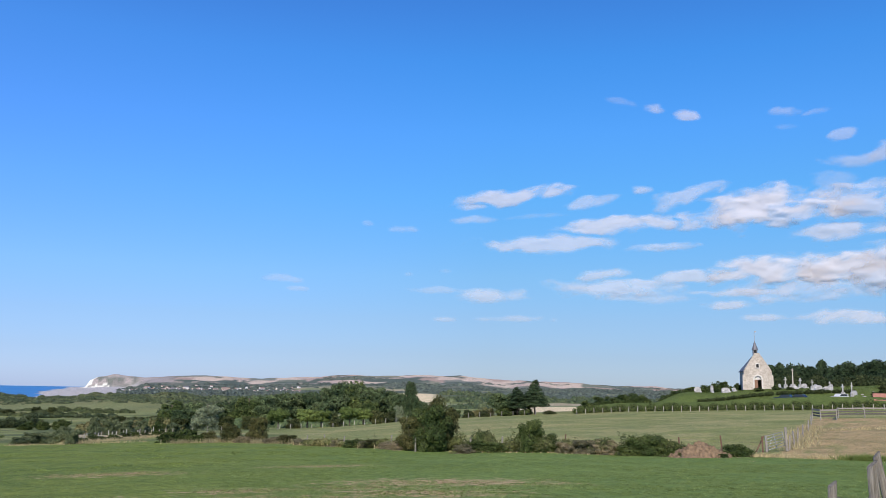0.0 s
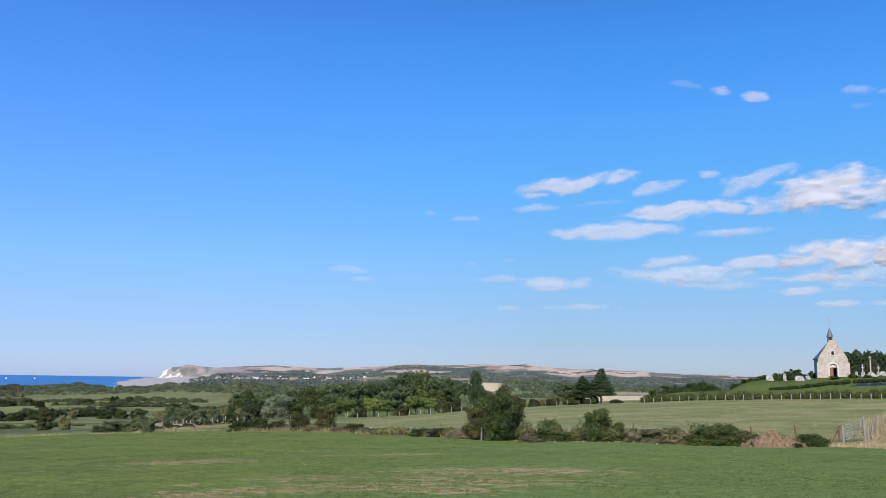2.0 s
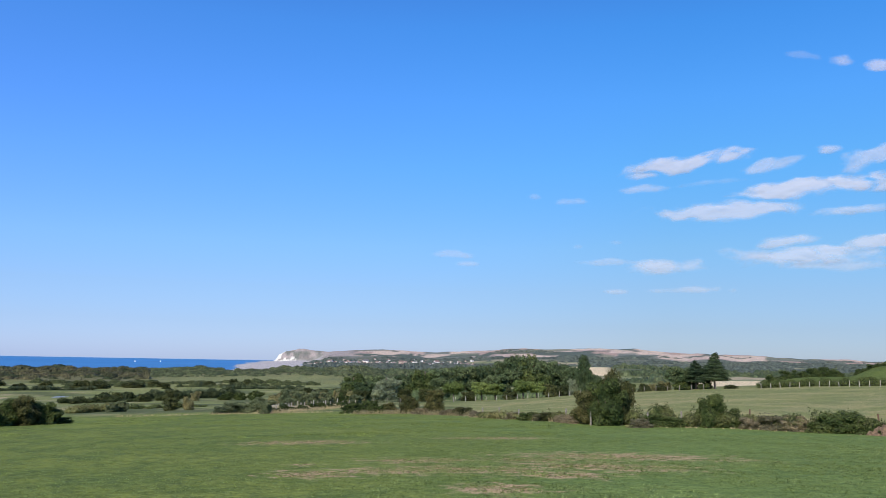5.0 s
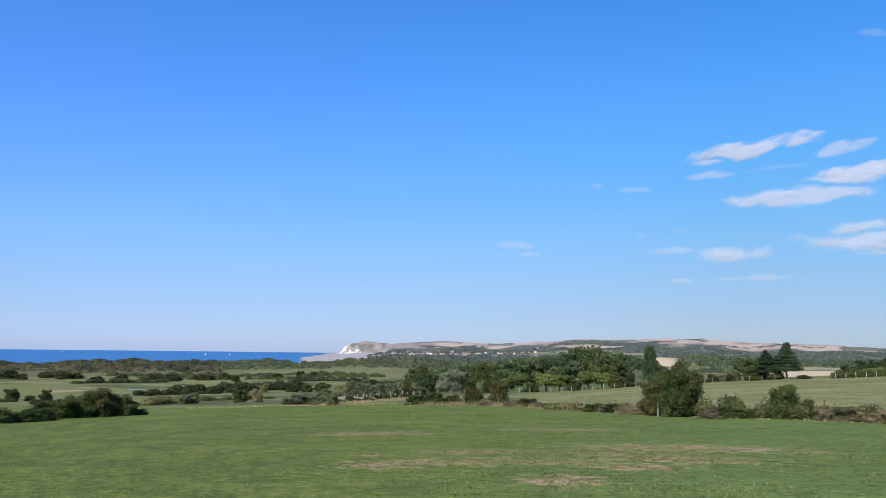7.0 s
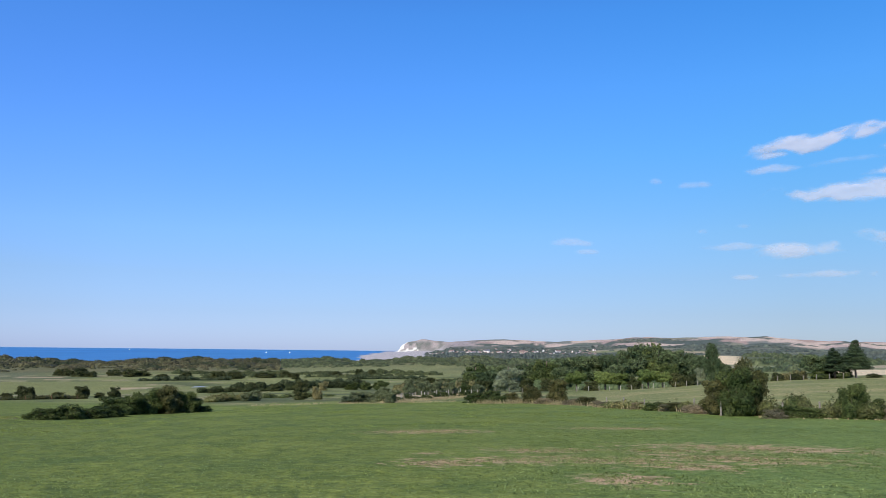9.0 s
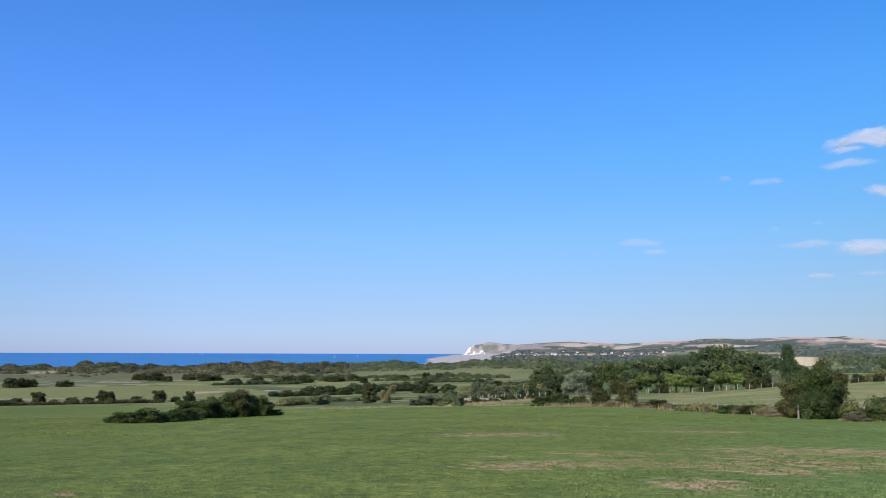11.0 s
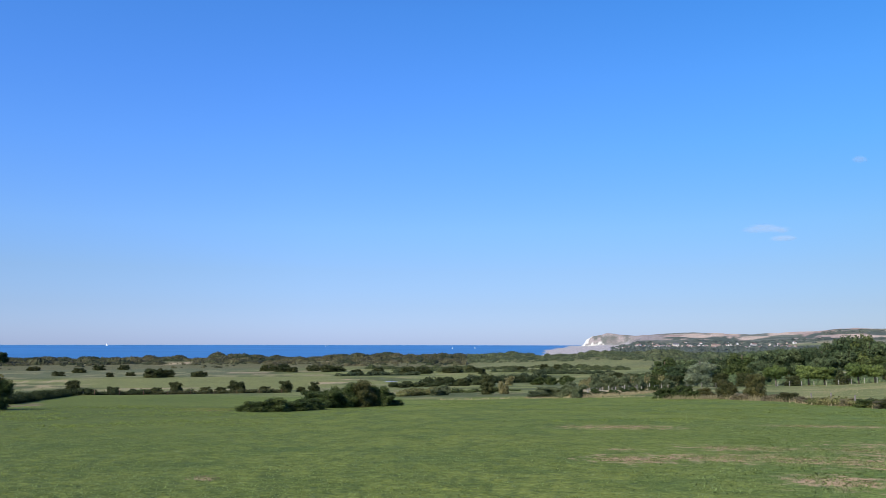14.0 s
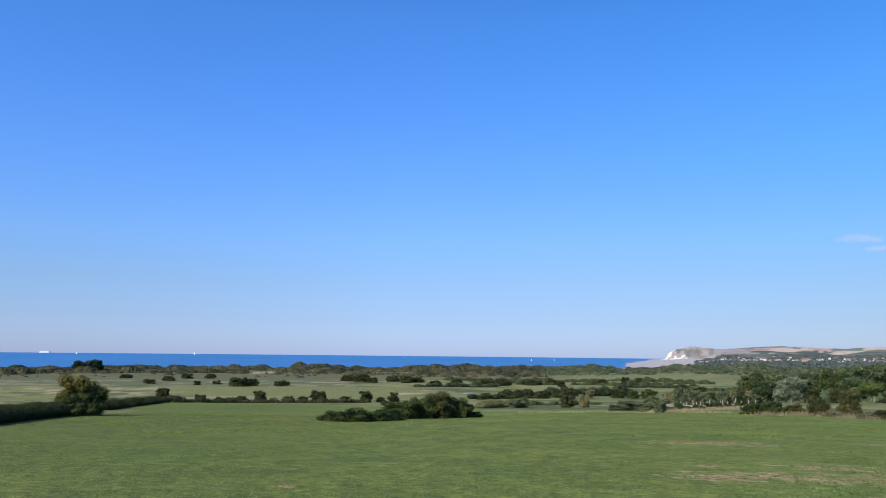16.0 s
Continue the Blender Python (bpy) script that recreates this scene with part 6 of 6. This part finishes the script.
for k, (az0, r0, az1, r1, count, h) in enumerate(((2.5, 102, 8.5, 90, 260, 0.7), (8.5, 88, 16, 65, 240, 0.5), (16, 62.5, 30, 60, 70, 0.16), (36, 60, 43.5, 60.5, 260, 0.35), (39.9, 68, 41.2, 100, 300, 0.5), (41, 92, 48, 100, 160, 0.35), (-6.0, 110, 0.4, 146, 420, 0.5), (0.5, 101, 3.5, 99, 200, 0.6), (-15, 113, -1, 109, 200, 0.3))):
    tufts("tall_dry_grass", "tall dry straw-coloured grass along the fence", edge_spots(count, az0, r0, az1, r1, 0.7, 60 + k), 6, h * 0.8, M_STRAW, 70 + k, 0.02, lean=0.6)
tufts("pasture_grass", "pale bleached grass of the second pasture", meadow_spots(3500, 66, 186, 57, 0.46, 14.0, 9, 39), 4, 0.06, M_STRAW, 58, 0.03, 2.5)
tufts("meadow_weeds", "dark weeds along a furrow at the foot of the meadow", edge_spots(200, -38, 96, -28, 80, 2.0, 59), 12, 0.08, M_WEED, 59, 0.05)
tufts("knoll_grass", "rough uncut grass on the churchyard knoll", meadow_spots(3000, 196, 240, 65, 0.42, 6.0, 29, 47), 6, 0.17, M_KNOLL, 66, 0.06, 1.8)
tufts("field_weeds", "rank green weeds along the edge of the dry field", edge_spots(260, 43.0, 59.5, 51, 58, 0.5, 82), 16, 0.34, M_WEED, 83, 0.03, 0.9)
tufts("field_stubble", "dry straw stubble on the enclosed field", edge_spots(2200, 42.5, 68, 48, 92, 8.0, 80), 7, 0.07, M_STRAW, 81, 0.02, 2.2)


# ---- sails and ships ----
def sail_boat(az, r, h, label="small white sailing boat out at sea"):
    x, y = at(az, r)
    ob = thing("sailing_boat", label, "boat", pose(x, y, SEA, 0, 0, -10), "sailing boats")
    hull = Geo().prism([(-h * 0.35, 0.5), (-h * 0.3, -0.3), (h * 0.3, -0.3), (h * 0.42, 0.7)], -h * 0.08, h * 0.08)
    part("hull", hull.mesh("hull", M_SAIL), ob)
    part("mast", Geo().tube((0, 0, 0), (0, 0, h), 0.12, 0.08, 6).mesh("mast", M_STEEL), ob)
    part("sail", Geo().prism([(-0.1, h * 0.12), (-0.1, h * 0.98), (-h * 0.34, h * 0.14)], -0.05, 0.05).mesh("sail", M_SAIL), ob)
    part("jib", Geo().prism([(0.15, h * 0.9), (0.15, h * 0.12), (h * 0.36, h * 0.1)], -0.05, 0.05).mesh("jib", M_SAIL), ob)


for az, r, h in ((-43.6, 3300, 9), (-36.5, 3500, 12), (-14.0, 2350, 5.5), (-12.45, 2450, 4.6), (-22.6, 3000, 5)):
    sail_boat(az, r, h)


def ferry():
    x, y = at(-45.4, 4120)
    ob = thing("ferry", "white car ferry on the horizon", "ship", pose(x, y, SEA, 0, 0, 22) @ Matrix.Diagonal((0.9, 1, 0.55, 1)))
    part("hull", Geo().prism([(-26, 6), (-24, 0), (24, 0), (28, 7)], -5, 5).mesh("ferry_hull", M_SAIL), ob)
    part("deck", Geo().box(0, 0, 8.5, 44, 9, 5).mesh("ferry_deck", M_SAIL), ob)
    part("bridge", Geo().box(14, 0, 12, 10, 8, 3.5).mesh("ferry_bridge", M_SAIL), ob)
    part("funnel", Geo().box(-10, 0, 13, 5, 4, 4, None, 0.8).mesh("ferry_funnel", M_SAIL), ob)


ferry()


# ---- clouds ----
def cloud(az, el, wide, tall, full, slope, seed, label="small fair-weather cloud with a flat base"):
    """A thin sheet facing the camera that bulges towards it, most opaque in the middle, breaking up at its rim. Sizes
    in degrees of sky, placed to fit the view.
    """
    dist, deg = 4300.0, 4300.0 * radians(1)
    nu, nv = max(26, int(wide * 20)), max(18, int(tall * 34))
    a, b = np.meshgrid(np.linspace(-0.72, 0.72, nu) * wide, np.linspace(-0.95, 0.95, nv) * tall, indexing="ij")
    x, y = a + az * 3.7, b + el * 2.9 - slope * a
    bend = fbm(x * 0.45, y * 1.2, 3, seed) - 0.5
    lumps = fbm(x * 0.8 + bend, y * 1.6 + bend, 5, seed + 3)
    u, v = (a + 0.9 * bend) / (wide / 2), (b - slope * a + 0.5 * tall * bend) / (tall / 2)
    v = np.where(v < 0, v * 1.12, v * 0.92)
    dens = 0.75 + 0.35 * full - np.abs(u) ** 2.2 - v * v + 2.1 * (lumps - 0.52)
    fade = step(0, 0.16, 0.72 - np.abs(a) / wide) * step(0, 0.25, 0.95 - np.abs(b) / tall)
    thick = step(-0.12, 1.0, dens) * fade * full * (0.88 if wide > 6 else 0.68)
    body = np.sqrt(np.clip(1.6 - u * u - v * v, 0, 2))
    relief = -body * (0.10 + 0.11 * fbm(x * 0.8 + bend, y * 1.4 + bend, 2, seed + 8)) * tall * deg
    i = np.arange(a.size).reshape(a.shape)
    q = np.stack((i[:-1, :-1], i[1:, :-1], i[1:, 1:], i[:-1, 1:]), -1).reshape(-1, 4)
    q = q[thick.ravel()[q].max(1) > 0.008]
    used, q = np.unique(q, return_inverse=True)
    q = q.reshape(-1, 4)
    ob = new("cloud", raw_mesh("cloud", np.stack((a * deg, relief, b * deg), -1).reshape(-1, 3)[used], q, M_CLOUD, True, (("thickness", thick.ravel()[used]),)))
    cx, cy = at(az, dist * math.cos(radians(el)))
    ob.matrix_basis = pose(cx, cy, EYE + dist * math.sin(radians(el)), 0, 0, -az)
    return tagged(ob, label, "cloud", "clouds", "structure")


WISPS = ((32.3, 18.8, 1.9, 0.75, 0.6, 0.0), (34.4, 18.1, 2.1, 0.95, 0.75, -0.1), (30.3, 19.3, 3.5, 0.5, 0.2, -0.25), (40.4, 17.8, 2.3, 0.7, 0.42, 0.0), (42.9, 17.7, 2.4, 0.5, 0.38, 0.1),
         (44.0, 16.1, 1.8, 0.7, 0.5, 0.0), (40.5, 16.9, 1.6, 0.5, 0.2, 0.0), (44.5, 14.5, 3.8, 1.3, 0.55, 0.05), (46.3, 14.8, 2.2, 1.1, 0.55, 0.1), (43.3, 13.4, 3.2, 1.2, 0.28, 0.0))
UPPER = ((22.1, 13.1, 8.1, 1.3, 0.74, 0.11), (19.6, 12.5, 2.8, 0.65, 0.7, 0.0), (19.6, 11.5, 3.6, 0.6, 0.5, 0.03), (23.9, 11.8, 4.5, 0.45, 0.22, 0.05), (27.8, 12.6, 4.1, 1.0, 0.6, 0.2), (31.5, 13.5, 1.9, 0.75, 0.7, 0.0),
         (29.9, 11.1, 9.0, 1.25, 0.75, 0.02), (34.2, 12.9, 4.8, 1.6, 0.65, 0.2), (35.1, 11.2, 4.6, 1.6, 0.8, 0.0), (40.4, 11.8, 9.6, 3.1, 0.95, 0.0), (44.4, 11.9, 5.6, 2.3, 0.85, 0.0), (43.5, 10.2, 7.0, 1.3, 0.7, 0.02))
MIDDLE = ((24.9, 9.9, 10.2, 1.5, 0.62, 0.0), (32.5, 9.6, 5.6, 0.7, 0.6, 0.03), (28.7, 7.8, 3.6, 0.85, 0.7, 0.05), (26.1, 6.9, 5.0, 1.2, 0.35, 0.0), (29.3, 6.7, 9.0, 1.6, 0.55, 0.0), (34.6, 7.5, 5.8, 1.0, 0.8, 0.04),
          (39.5, 7.9, 8.2, 2.0, 0.92, 0.03), (43.5, 7.9, 6.4, 2.1, 0.95, 0.05), (45.8, 7.6, 4.4, 2.8, 0.95, 0.0), (41.5, 6.7, 9.8, 1.9, 0.55, 0.0), (37.1, 6.5, 5.8, 0.6, 0.75, 0.0), (36.5, 5.7, 3.5, 0.65, 0.75, 0.0), (31.7, 6.2, 6.8, 0.7, 0.4, 0.0))
LOW = ((21.1, 6.3, 5.4, 1.0, 0.7, 0.0), (17.1, 6.7, 4.0, 0.55, 0.35, -0.05), (39.2, 4.9, 4.2, 0.5, 0.6, 0.0), (43.6, 4.8, 5.4, 1.0, 0.85, 0.02), (17.9, 4.7, 2.5, 0.4, 0.45, 0.0), (23.0, 4.8, 6.6, 0.5, 0.35, 0.0),
       (12.1, 11.1, 1.1, 0.5, 0.25, 0.0), (14.9, 10.8, 2.4, 0.55, 0.45, 0.0), (6.7, 7.1, 3.0, 0.6, 0.32, -0.04), (7.7, 6.5, 1.7, 0.4, 0.32, 0.0), (15.2, 7.7, 0.9, 0.4, 0.2, 0.0), (17.8, 8.0, 1.0, 0.4, 0.2, 0.0))
for k, row in enumerate(WISPS + UPPER + MIDDLE + LOW):
    cloud(*row, 100 + k, "thin torn wisp of cloud" if row[4] < 0.4 else "small fair-weather cloud with a flat base")
